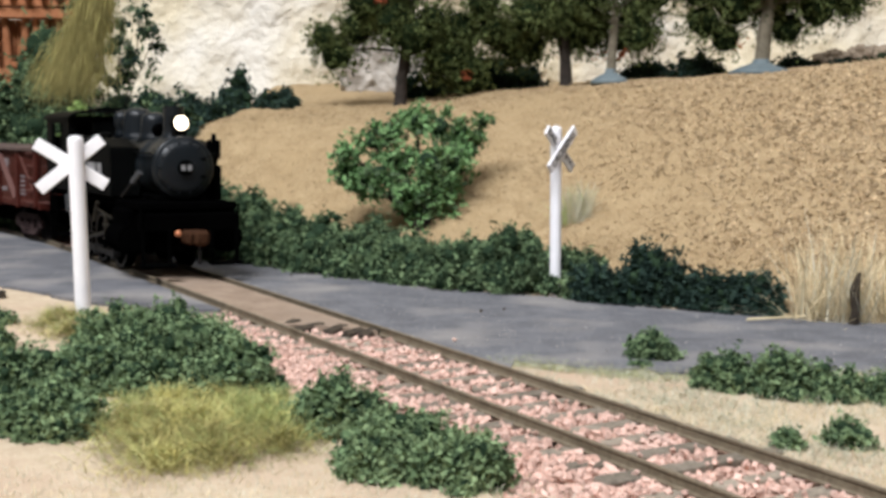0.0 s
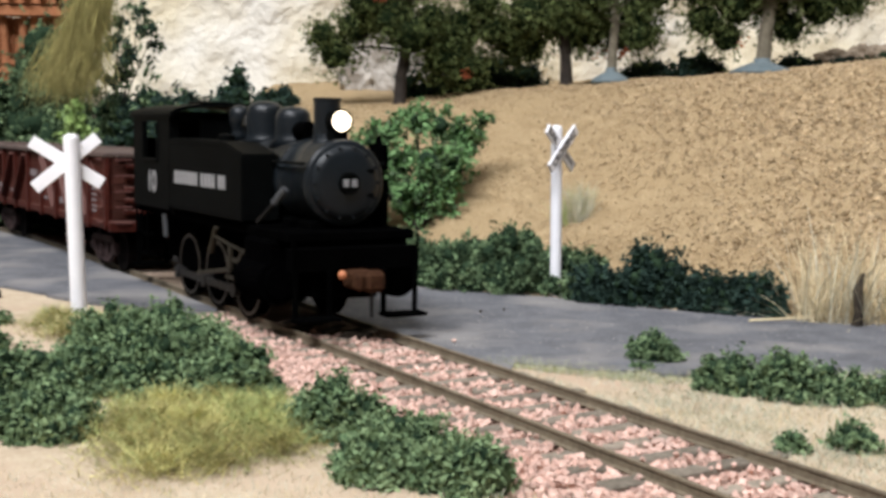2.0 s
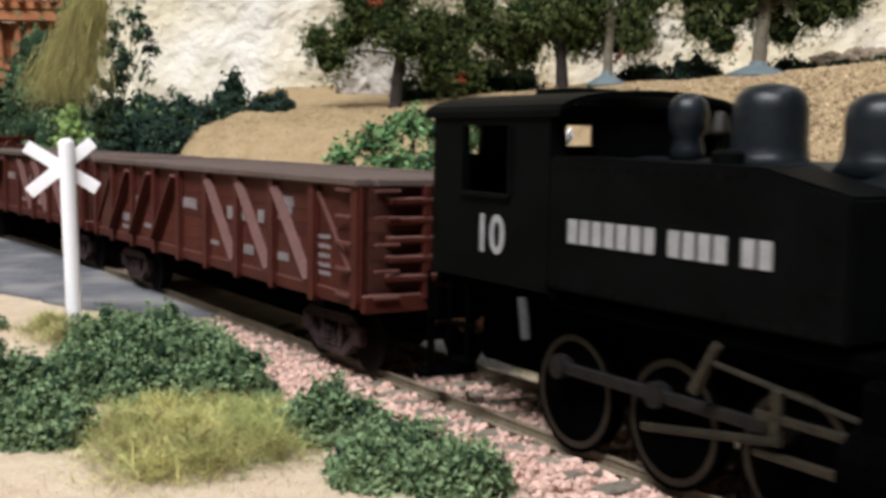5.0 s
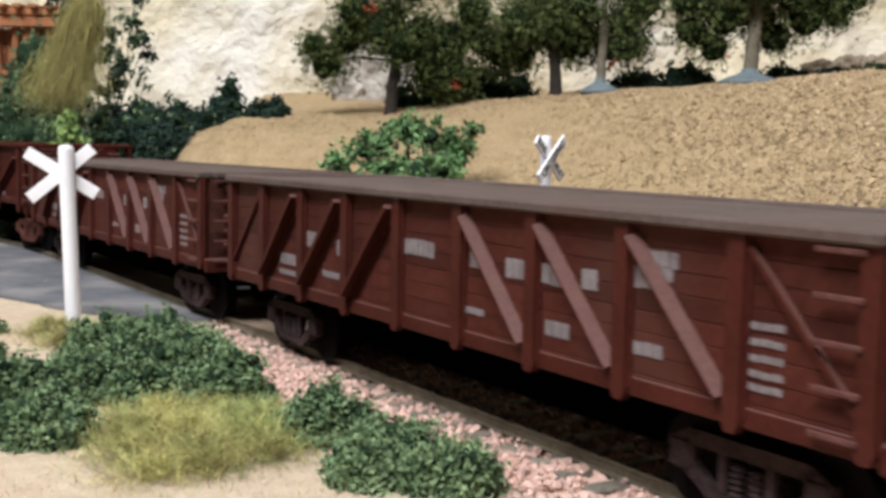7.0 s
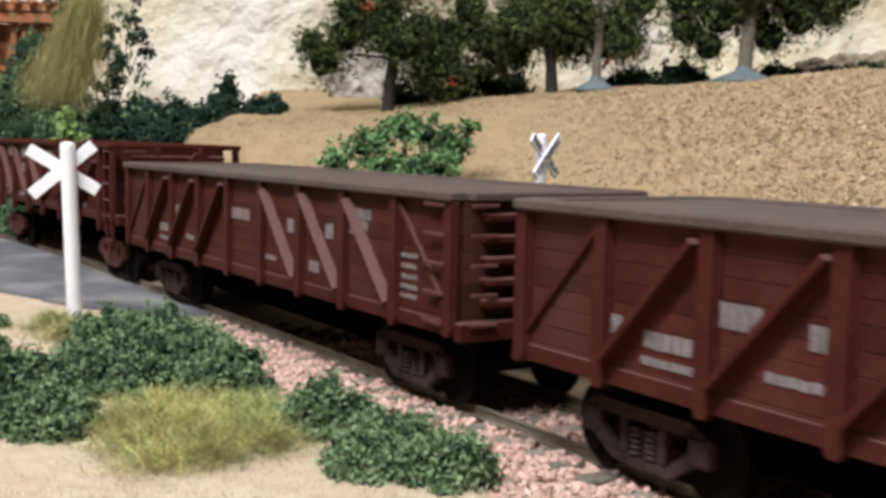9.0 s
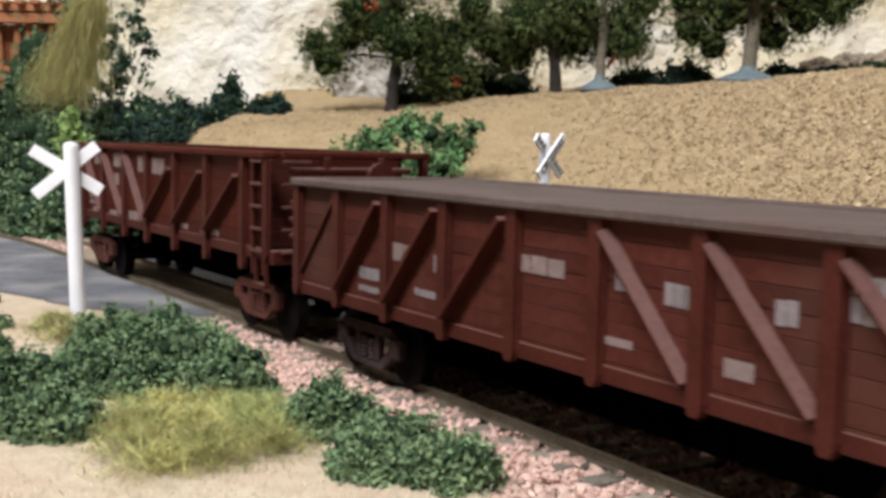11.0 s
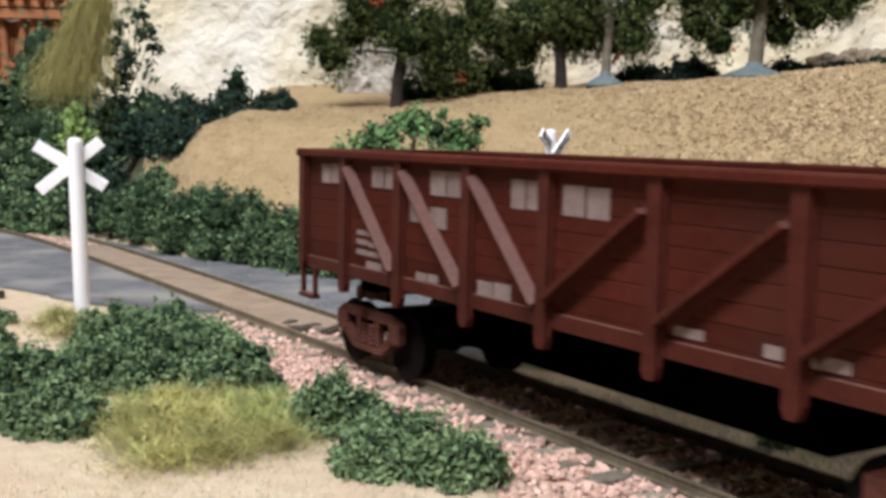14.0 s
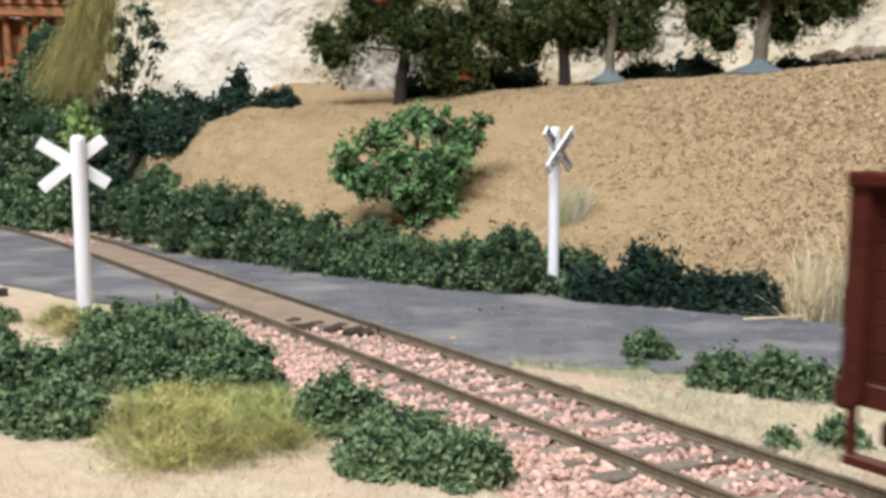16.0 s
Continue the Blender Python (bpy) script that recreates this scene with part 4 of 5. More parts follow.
tree("tree with grey trunk on a plastic base", 0.065, 0.464, 0.024, 0.0021, 0.001,
     crown(q, 7, 0.016, 0.032, 0.075, 0.010, [(0.012, 0.004, 0.0215, 0.0085), (0.010, 0.006, 0.0305, 0.010), (-0.010, 0.008, 0.0265, 0.009), (0.016, 0.002, 0.0385, 0.010), (0.004, 0.012, 0.0205, 0.007)]), 64, BARK_GREY, 8.0)
tree("tree with pale grey trunk on a plastic base", 0.1225, 0.456, 0.028, 0.0030, 0.0025,
     crown(q, 10, 0.026, 0.028, 0.08, 0.0110, [(-0.010, 0.006, 0.0290, 0.010), (0.000, 0.009, 0.033, 0.010), (-0.005, -0.004, 0.040, 0.010), (0.008, -0.003, 0.042, 0.010), (0.006, 0.010, 0.0290, 0.009), (0.030, 0.002, 0.0370, 0.010), (-0.022, 0.006, 0.0230, 0.009), (-0.012, 0.010, 0.0170, 0.008), (-0.024, 0.002, 0.0350, 0.010), (0.012, 0.008, 0.0210, 0.0085), (0.022, 0.004, 0.0290, 0.010), (0.034, 0.004, 0.0310, 0.008), (0.040, 0.0, 0.0370, 0.008), (0.014, -0.002, 0.0370, 0.009)]), 65, BARK_GREY, 12.5)


def vine():
    """Thin sparse climbing shrub before the cliff."""
    v = new("climbing_shrub")
    v.location = (-0.150, 0.525, float(land(-0.150, 0.525)))
    tagged(v, "sparse dark-leaved climbing shrub before the cream cliff", "shrub")
    r = np.random.RandomState(71)
    bm = B()
    tops = [(-0.012, 0, 0.05), (-0.004, 0, 0.07), (0.004, 0.002, 0.06), (0.013, 0.002, 0.066), (0.018, 0.004, 0.05), (0.008, -0.003, 0.04)]
    for t in tops:
        t = Vector(t)
        tapered_stem(bm, [(0, 0, 0), t * 0.5 + Vector((r.normal(0, 0.003), 0, 0)), t], [0.0005, 0.0003, 0.00015], 5)
    part("stem", bm, BARK, v)
    cl = [(t[0] * k + r.normal(0, 0.003), t[1] + r.normal(0, 0.003), t[2] * k, r.uniform(0.002, 0.0042)) for t in tops for k in (0.25, 0.42, 0.58, 0.72, 0.86, 1.0)]
    cl += [(-0.012 + r.normal(0, 0.004), r.normal(0, 0.003), 0.03 + 0.05 * r.rand(), 0.0055) for i in range(9)]
    clump_mesh("leaves", cl, 4000, 0.00140, [LEAF_NAVY, CORE, LEAF_DARK], 72, v, core=0.0, spread=(0.1, 1.3), mixed=0.65)


vine()


def weeping_tuft():
    """A drooping bunch of olive fibres."""
    r = np.random.RandomState(81)
    n = 5200
    x0, y0, z0 = -0.151, 0.487, float(land(-0.158, 0.487))
    k = r.rand(n)
    top = np.stack([0.010 - 0.013 * k + r.normal(0, 1, n) * (0.0025 + 0.0040 * k), r.normal(0, 0.003, n), 0.078 - 0.040 * k], -1)
    side = r.normal(0, 1, n)
    length = r.uniform(0.006, 0.017, n)
    end = top + np.stack([(-0.0035 + side * 0.0048) * (0.7 + 0.6 * k) * length / 0.016, r.normal(0, 0.003, n), -length], -1)
    mid = (top + end) / 2 + np.stack([side * 0.0010, 0 * side, 0.002 + 0 * side], -1)
    w = np.array([0.00007, 0, 0])
    v = np.stack([top - w, top + w, mid - w, mid + w, end], 1).reshape(-1, 3)
    f = (np.array([(0, 1, 3), (0, 3, 2), (2, 3, 4)])[None] + (np.arange(n) * 5)[:, None, None]).reshape(-1, 3)
    ob = soup("weeping_grass", v, f, [GRASS_OLIVE, GRASS_YELLOW], np.repeat((r.rand(n) < 0.03).astype(int), 3))
    ob.location = (x0 - 0.004, y0, z0 + 0.016)
    tagged(ob, "drooping bunch of olive fibre against the trestle", "grass")


weeping_tuft()


def build_trestle():
    t = new("trestle")
    t.location = (-0.235, 0.605, 0.0)
    tagged(t, "orange-brown wooden trestle behind the overgrown bank", "trestle bridge")
    bm = B()
    box(bm, (0, 0, 103.5), (110, 14, 3.2), 0.3)
    part("deck_beam", bm, ORANGE_WOOD, t)
    bm = B()
    box(bm, (0, -1.5, 98.6), (96, 10, 5.0), 0.3)
    part("stringer", bm, ORANGE_WOOD, t)
    for k in range(14):
        bm = B()
        box(bm, (-52 + k * 8, -1, 106.1), (4, 22, 2.0), 0.2)
        part("bridge_tie", bm, ORANGE_WOOD, t)
    for k in range(11):
        bm = B()
        box(bm, (-56 + k * 10, 5.0, 46), (9.5, 2.0, 100), 0.3)
        part("sheathing_board", bm, ORANGE_WOOD, t)
    for x in (-34, -3, 24):
        for dx, tilt in ((-8, 7), (-2.6, 2), (2.6, -2), (8, -7)):
            bm = B()
            h = 100
            a = math.radians(tilt)
            rod(bm, (x + dx - h * math.tan(a) * 0.6, 0, -4), (x + dx, 0, 96), 2.3, 2.0, 8)
            part("trestle_leg", bm, ORANGE_WOOD, t)
        bm = B()
        box(bm, (x, -2.6, 70), (30, 1.6, 3.0), 0.2, pose(x * MM, 0, 0.07, 0, 12, 0) @ pose(-x * MM, 0, -0.07))
        part("brace", bm, ORANGE_WOOD, t)


build_trestle()
for i, (x, y, w, h) in enumerate([(-0.196, 0.572, 0.034, 0.060), (-0.205, 0.583, 0.026, 0.058), (-0.222, 0.576, 0.022, 0.050), (-0.190, 0.580, 0.028, 0.048)]):
    shrub("grey-green shrub growing against the trestle", x, y, w, h, 0.018, 5000, 0.0012, LEAF_DARK, 290 + i, 0, 0.002, mixed=0.35, group="shrubs on the overgrown bank")


def boulder(label, x, y, w, h, d, seed, mat):
    r = np.random.RandomState(seed)
    bm = B()
    bmesh.ops.create_icosphere(bm, subdivisions=4, radius=1)
    for v in bm.verts:
        n = noise.fractal(v.co * 1.3 + Vector((seed, 0, 0)), 0.7, 2.1, 5) * 0.45 + abs(noise.noise(Vector((v.co.x * 4 + seed, v.co.y * 4, v.co.z * 0.7)))) * 0.45
        v.co *= 0.85 + n + 0.10 * noise.noise(v.co * 9)
        v.co = Vector((v.co.x * w / 2, v.co.y * d / 2, v.co.z * h * 0.62 + h * 0.28))
    ob = mesh_object("boulder", bm, mat, smooth=True)
    ob.location = (x, y, float(land(x, y)))
    tagged(ob, label, "rock", "boulders at the cliff's foot")


boulder("creviced grey plaster boulder behind a tree", -0.030, 0.535, 0.032, 0.036, 0.02, 5, GREYROCK)
boulder("creviced grey plaster boulder behind a tree", -0.006, 0.535, 0.034, 0.036, 0.02, 9, GREYROCK)
for k, (x, w, h) in enumerate(((0.166, 0.016, 0.0085), (0.179, 0.013, 0.0105), (0.190, 0.018, 0.0090), (0.203, 0.014, 0.0110))):
    boulder("small tan rubble rock on the crest", x, 0.500 + 0.004 * (k % 2), w, h, 0.012, 14 + 3 * k, RUBBLE)


# ---------------------------------------------------------------- crossing signs and small things
def font_piece(name, text, size, mat, parent, m):
    cu = bpy.data.curves.new(name, "FONT")
    cu.body, cu.size, cu.align_x, cu.align_y, cu.extrude = text, size, "CENTER", "CENTER", 0.00004
    cu.offset = size * 0.018
    cu.materials.append(mat)
    ob = new(name, cu)
    ob.parent = parent
    ob.matrix_local = m
    return ob


def crossbuck(label, x, y, height, radius, yaw, lean, lettered, behind, length, angles, shift=(0.0, 0.0)):
    """A round white post with two crossed boards; the boards' front faces local -y."""
    sign = new("crossing_sign")
    sign.matrix_world = pose(x, y, -0.0022, 0, lean, 0)
    tagged(sign, label, "crossing sign", "crossing signs")
    bm = B()
    turned(bm, [(radius, -1.0), (radius, height * 1000 + 2.6), (radius * 0.86, height * 1000 + 3.3), (radius * 0.4, height * 1000 + 3.6)], n=20)
    part("post", bm, WHITE, sign, smooth=False)
    for k, tilt in enumerate((-angles[0], angles[1])):
        front = k if not behind else 1 - k
        m = pose(shift[0] * MM, 0, height - 0.0040 + shift[1] * MM, 0, 0, yaw) @ pose(0, (1 if behind else -1) * (radius * (0.3 if behind else 0.75) + 0.8 * front) * MM, 0, 0, -tilt, 0)
        bm = B()
        box(bm, (0, 0, 0), (length, 0.75, 2.75), 0.12)
        b = part("board", bm, WHITE, sign)
        b.matrix_local = m
        if lettered:
            if k == 0:
                font_piece("lettering", "RAIL", 0.0026, BLACK_INK, b, pose(-0.0052, -0.00042, 0, 90, 0, 0))
                font_piece("lettering", "WAY", 0.0026, BLACK_INK, b, pose(0.0054, -0.00042, 0, 90, 0, 0))
            else:
                font_piece("lettering", "CROSSING", 0.0028, BLACK_INK, b, pose(0, -0.00042, 0, 90, 0, 0))
    return sign


crossbuck("white crossing sign seen from its blank back", -0.0789, 0.2512, 0.0368, 1.68, 8, -1.9, False, True, 17.4, (33, 38), (-1.4, 1.4))
crossbuck("white crossing sign with black lettering on crossed boards", 0.0292, 0.2985, 0.0412, 1.45, 54, -1.2, True, False, 16.4, (38, 38), (0.0, 1.7))


def small_things():
    bm = B()
    tapered_stem(bm, [(0, 0, 0), (0.0002, 0, 0.004), (-0.0003, 0, 0.009), (0.0006, 0, 0.013)], [0.0013, 0.0012, 0.0010, 0.0005], 7)
    for v in bm.verts:
        v.co += Vector(np.random.RandomState(int(v.co.z * 1e6) % 9999).normal(0, 0.0002, 3))
    ob = mesh_object("charred_stump", bm, CHARRED)
    ob.location = (0.0935, 0.2600, float(land(0.0935, 0.2600)) - 0.0005)
    tagged(ob, "thin charred tree stump in dry grass", "stump")
    bm = B()
    rod(bm, (-7, 0, 0.5), (7, 2.0, 1.2), 0.3, 0.2, 6)
    ob = mesh_object("straw", bm, GRASS_STRAW)
    ob.location = (0.076, 0.2595, -0.0011)
    tagged(ob, "pale straw lying at the road edge", "straw")
    for x, y, w in ((-0.0015, 0.3105, 3.2), (0.009, 0.268, 0.9), (-0.0835, 0.352, 1.0), (0.0025, 0.229, 1.2), (0.0145, 0.2715, 0.6), (-0.044, 0.330, 0.7)):
        bm = B()
        bmesh.ops.create_icosphere(bm, subdivisions=2, radius=0.0004)
        for v in bm.verts:
            v.co = Vector((v.co.x * w * (1.1 + 0.3 * noise.noise(v.co * 4000)), v.co.y * w * 0.6, v.co.z * 0.8))
        ob = mesh_object("pebble", bm, STONE if w > 0.95 else CHARRED)
        ob.location = (x, y, -0.0010)
        tagged(ob, "loose pebble on the asphalt" if w > 0.95 else "dark crumb on the asphalt", "pebble", "pebbles on the road")
    bm = B()
    box(bm, (0, 0, 2.0), (7, 3, 2.4), 0.3)
    box(bm, (3.0, 0, 1.0), (0.8, 2.6, 2.4), 0.1)
    ob = mesh_object("wooden_block", bm, CHARRED)
    ob.matrix_world = pose(-0.1105, 0.2790, -0.0032, 0, 0, 15)
    tagged(ob, "dark brown wooden block on bare sand", "block")


small_things()


# ---------------------------------------------------------------- rolling stock
def wheelset(parent, x, r, mat, z):
    """An axle with two flanged wheels; turns about its local y."""
    bm = B()
    for s in (-1, 1):
        turned(bm, [(r * 0.2, -0.9), (r * 0.8, -0.7), (r * 0.84, -1.2), (r, -1.2), (r, 1.0), (r + 0.7, 1.1), (r + 0.7, 1.6), (r * 0.3, 1.6)] if s > 0 else
               [(r * 0.3, -1.6), (r + 0.7, -1.6), (r + 0.7, -1.1), (r, -1.0), (r, 1.2), (r * 0.84, 1.2), (r * 0.8, 0.7), (r * 0.2, 0.9)], "y", (0, s * 8.6, 0), 24)
    rod(bm, (0, -8.5, 0), (0, 8.5, 0), 1.0, 1.0, 8)
    w = part("wheelset", bm, mat, parent)
    w.location = (x * MM, 0, z * MM)
    return w


def truck(parent, x, mat, lift):
    """A freight truck: two side frames with openings, springs, bolster, two wheelsets."""
    t = new("truck")
    t.parent = parent
    t.location = (x * MM, 0, 0)
    for s in (-1, 1):
        bm = B()
        y0, y1 = s * 11.6, s * 12.9
        lo, hi = min(y0, y1), max(y0, y1)
        prism(bm, [(-11.5, 6.8), (-8.5, 8.3), (8.5, 8.3), (11.5, 6.8), (11.5, 5.4), (8, 6.5), (-8, 6.5), (-11.5, 5.4)], lo, hi)
        prism(bm, [(-11.5, 5.3), (-8.2, 5.0), (-4.2, 2.0), (4.2, 2.0), (8.2, 5.0), (11.5, 5.3), (11.5, 3.8), (9, 3.3), (5.0, 0.9), (-5.0, 0.9), (-9, 3.3), (-11.5, 3.8)], lo, hi)
        for a in (-1, 1):
            box(bm, (a * 9.6, (lo + hi) / 2, 5.2), (3.6, 1.9, 3.8), 0.5)
            box(bm, (a * 3.4, (lo + hi) / 2, 4.4), (1.3, 1.3, 4.6), 0.2)
        bmesh.ops.translate(bm, vec=(0, 0, lift * MM), verts=bm.verts[:])
        part("side_frame", bm, mat, t)
        for k in (-1.4, 1.4):
            bm = B()
            turned(bm, [(0.75 if j % 2 == 0 else 1.15, lift + 2.1 + j * 0.36) for j in range(11)], "z", (k, s * 12.2, 0), 8)
            part("spring", bm, mat, t)
    bm = B()
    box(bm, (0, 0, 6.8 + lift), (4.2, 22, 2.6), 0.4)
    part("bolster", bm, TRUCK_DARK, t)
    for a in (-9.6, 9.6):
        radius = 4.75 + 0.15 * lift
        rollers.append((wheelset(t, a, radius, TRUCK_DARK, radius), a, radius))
    return t


rollers = []


def knuckle(parent, x, facing):
    bm = B()
    box(bm, (x, 0, 9.6), (8, 2.2, 2.0), 0.3)
    box(bm, (x + facing * 5.0, 0.8, 9.6), (3.4, 3.2, 3.2), 0.6)
    box(bm, (x + facing * 5.8, -1.7, 9.6), (1.8, 1.6, 2.8), 0.5)
    part("coupler", bm, RUST, parent, "rusty brown coupler")


def gondola(label, L, top, sill, drop, panels, braces, board_mat, steel_mat, rim_mat, lid, marks, truck_mat, ladder_mat, seed):
    """A composite gondola: boards between steel posts and braces. Local x runs forwards, -y is the near side. Millimetres."""
    r = np.random.RandomState(seed)
    car = new("gondola_wagon")
    tagged(car, label, "railway wagon", "gondola wagons of the train")
    half, w = L / 2, 16.6
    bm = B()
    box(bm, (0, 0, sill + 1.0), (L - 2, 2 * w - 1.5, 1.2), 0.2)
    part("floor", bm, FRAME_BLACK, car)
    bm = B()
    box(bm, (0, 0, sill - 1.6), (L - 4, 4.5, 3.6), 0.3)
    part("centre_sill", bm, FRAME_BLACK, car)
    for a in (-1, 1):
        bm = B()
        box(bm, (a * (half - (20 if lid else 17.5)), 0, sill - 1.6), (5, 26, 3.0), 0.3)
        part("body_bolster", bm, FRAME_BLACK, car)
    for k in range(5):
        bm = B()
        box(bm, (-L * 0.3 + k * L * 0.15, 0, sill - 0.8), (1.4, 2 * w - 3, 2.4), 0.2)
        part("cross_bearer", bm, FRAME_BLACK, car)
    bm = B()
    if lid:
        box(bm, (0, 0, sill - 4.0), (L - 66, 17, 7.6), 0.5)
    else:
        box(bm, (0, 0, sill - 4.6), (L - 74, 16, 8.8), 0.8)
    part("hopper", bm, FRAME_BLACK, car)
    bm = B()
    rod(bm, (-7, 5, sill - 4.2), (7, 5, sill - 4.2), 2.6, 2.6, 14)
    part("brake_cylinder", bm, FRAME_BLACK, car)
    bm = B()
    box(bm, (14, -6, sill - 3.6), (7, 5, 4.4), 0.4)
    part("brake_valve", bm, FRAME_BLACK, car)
    n = 8
    bh = (top - 1.4 - sill) / n
    plank = {}
    inset = 0 if lid else 8.5
    for s in (-1, 1):
        for k in range(n):
            if not plank:
                bm = B()
                box(bm, (0, 0, 0), (L - 1.2 - inset, 1.0, bh - 0.06), 0.07)
                ob = part("plank", bm, board_mat, car)
                plank["side"] = ob.data
            else:
                ob = new("plank", plank["side"])
                ob.parent = car
            ob.location = (-inset / 2 * MM, s * w * MM + r.normal(0, 0.00004), (sill + (k + 0.5) * bh) * MM)
    for e in (-1, 1):
        for k in range(n):
            if "end" not in plank:
                bm = B()
                box(bm, (0, 0, 0), (1.0, 2 * w - 1.2, bh - 0.06), 0.07)
                ob = part("plank", bm, board_mat, car)
                plank["end"] = ob.data
            else:
                ob = new("plank", plank["end"])
                ob.parent = car
            ob.location = ((e * (half - 0.6) - (inset if e > 0 else 0)) * MM, 0, (sill + (k + 0.5) * bh) * MM)
    xs = [-half + L * p for p in panels]
    for s in (-1, 1):
        for i, x in enumerate(xs):
            end = i in (0, len(xs) - 1)
            bm = B()
            low = sill - (drop if not end else 0.2)
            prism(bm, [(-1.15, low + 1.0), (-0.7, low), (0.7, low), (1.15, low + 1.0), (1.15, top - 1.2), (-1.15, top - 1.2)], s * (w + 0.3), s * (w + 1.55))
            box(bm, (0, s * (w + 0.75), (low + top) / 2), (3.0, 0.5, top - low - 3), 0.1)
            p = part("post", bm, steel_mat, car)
            p.location.x = (x + (1.3 if i == 0 else -1.3 if i == len(xs) - 1 else 0)) * MM
        for i, way in enumerate(braces):
            if not way:
                continue
            a, b = xs[i] + 1.2, xs[i + 1] - 1.2
            lo, hi = (sill + 2.6, top - 2.6) if lid or way != "/" else (sill + 3.6, top - 5.0)
            p, q2 = ((a, lo), (b, hi)) if way == "/" else ((a, hi), (b, lo))
            d = math.hypot(q2[0] - p[0], q2[1] - p[1])
            ang = math.degrees(math.atan2(q2[1] - p[1], q2[0] - p[0]))
            bm = B()
            thin = (way == "/" and i == 0) or (way == "\\" and i == len(braces) - 1)
            deep, web = (0.8, 0.35) if thin else (2.3, 0.40)
            if thin or way == "/":
                prism(bm, [(s * -0.1, -web), (s * deep, -web), (s * deep, web), (s * -0.1, web)], -(d - 0.4) / 2, (d - 0.4) / 2, "yz")
                if not thin:
                    prism(bm, [(s * -0.1, -1.15), (s * 0.3, -1.15), (s * 0.3, 1.15), (s * -0.1, 1.15)], -(d - 1.2) / 2, (d - 1.2) / 2, "yz")
            else:
                prism(bm, [(s * -0.1, 0.56), (s * 0.2, 0.56), (s * 1.7, -0.30), (s * 1.7, -0.56), (s * -0.1, -0.56)], -(d - 0.4) / 2, (d - 0.4) / 2, "yz")
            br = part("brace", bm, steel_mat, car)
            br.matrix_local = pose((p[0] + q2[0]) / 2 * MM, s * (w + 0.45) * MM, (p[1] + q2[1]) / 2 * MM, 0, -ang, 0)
        bm = B()
        box(bm, (0, s * (w + 0.5), top - 0.7), (L, 3.4, 1.4), 0.3)
        part("top_rail", bm, rim_mat, car)
        bm = B()
        box(bm, (0, s * (w + 0.35), sill + 0.9), (L - 0.6, 0.9, 2.2), 0.15)
        part("side_sill", bm, steel_mat, car)
    for e in (-1, 1):
        bm = B()
        box(bm, (e * (half + 0.3), 0, top - 0.7), (2.6, 2 * w - 2.4, 1.4), 0.3)
        part("top_rail", bm, rim_mat, car)
        bm = B()
        box(bm, (e * (half + 0.5), 0, sill + 0.6), (1.6, 2 * w + 1.6, 3.0), 0.3)
        part("end_sill", bm, steel_mat, car)
        for k in range(5):
            bm = B()
            box(bm, (e * (half + 0.5), 0, sill + 4.6 + k * (top - sill - 6.4) / 4.6), (2.6, 2 * w - 7, 1.3), 0.3)
            part("end_rib", bm, steel_mat, car)
        for y in (-6, 6):
            bm = B()
            box(bm, (e * (half + 0.9), y, (top + sill) / 2), (1.6, 1.6, top - sill - 2), 0.2)
            part("end_post", bm, steel_mat, car)
        # grab irons: on the near-left and far-right corners of each end, side and end
        for k in range(5):
            z = sill + 1.6 + k * (top - sill - 3.6) / 4
            bm = B()
            box(bm, (e * (half - 4.6), -e * (w + 1.7), z), (5.6, 0.55, 0.6), 0.12)
            if lid == 0:
                box(bm, (e * (half + 1.8), -e * (w - 4.0), z), (0.55, 6.0, 0.6), 0.12)
            else:
                box(bm, (e * (half + 1.8), -e * (w - 3.0), z), (0.55, 4.6, 0.6), 0.12)
            part("grab_iron", bm, ladder_mat, car)
        if lid == 0:
            for y in (-1.8, 1.8):
                bm = B()
                box(bm, (e * (half - 4.6) + y * 1.5, -e * (w + 1.2), (top + sill) / 2 - 2), (0.8, 0.7, top - sill + 2), 0.1)
                part("ladder_rail", bm, steel_mat, car)
        if lid == 0:
            for s in (-1, 1):
                bm = B()
                for dx in (0.0, 5.0):
                    box(bm, (e * (half - 1.2 - dx), s * (w + 0.9), sill - 2.6), (0.8, 0.8, 5.6), 0.1)
                box(bm, (e * (half - 3.7), s * (w + 0.9), sill - 5.2), (5.8, 1.6, 0.9), 0.1)
                part("stirrup_step", bm, steel_mat, car)
        knuckle(car, e * (half + 1.0), e)
        bm = B()
        rod(bm, (e * (half + 1.8), 5.5 * e, top - 5), (e * (half + 3.0), 5.5 * e, top - 5), 3.0, 3.0, 16)
        part("brake_wheel", bm, steel_mat, car)
    bm = B()
    if lid:
        box(bm, (0, 0, top - 0.9), (L - 3, 2 * w - 2.6, 1.0), 0.1)
        part("load", bm, CAR_LID, car, "level dusty brown load to the rim")
    for k, (x, z, bw, bh2, faded) in enumerate(marks):
        bm = B()
        cells = max(1, int(round(bw / (4.2 if faded else 1.6))))
        for j in range(cells):
            cw = bw / cells
            box(bm, (x - bw / 2 + (j + 0.5) * cw, -(w + 0.56), z + r.normal(0, 0.05)), (cw * r.uniform(0.84, 0.95), 0.12, bh2 * r.uniform(0.92, 1.0)), 0)
        part("lettering", bm, FADED if faded else MARK, car)
    for a in (-1, 1):
        truck(car, a * (half - (20 if lid else 17.5)), truck_mat, 0.6 if lid else 2.0)
    return car


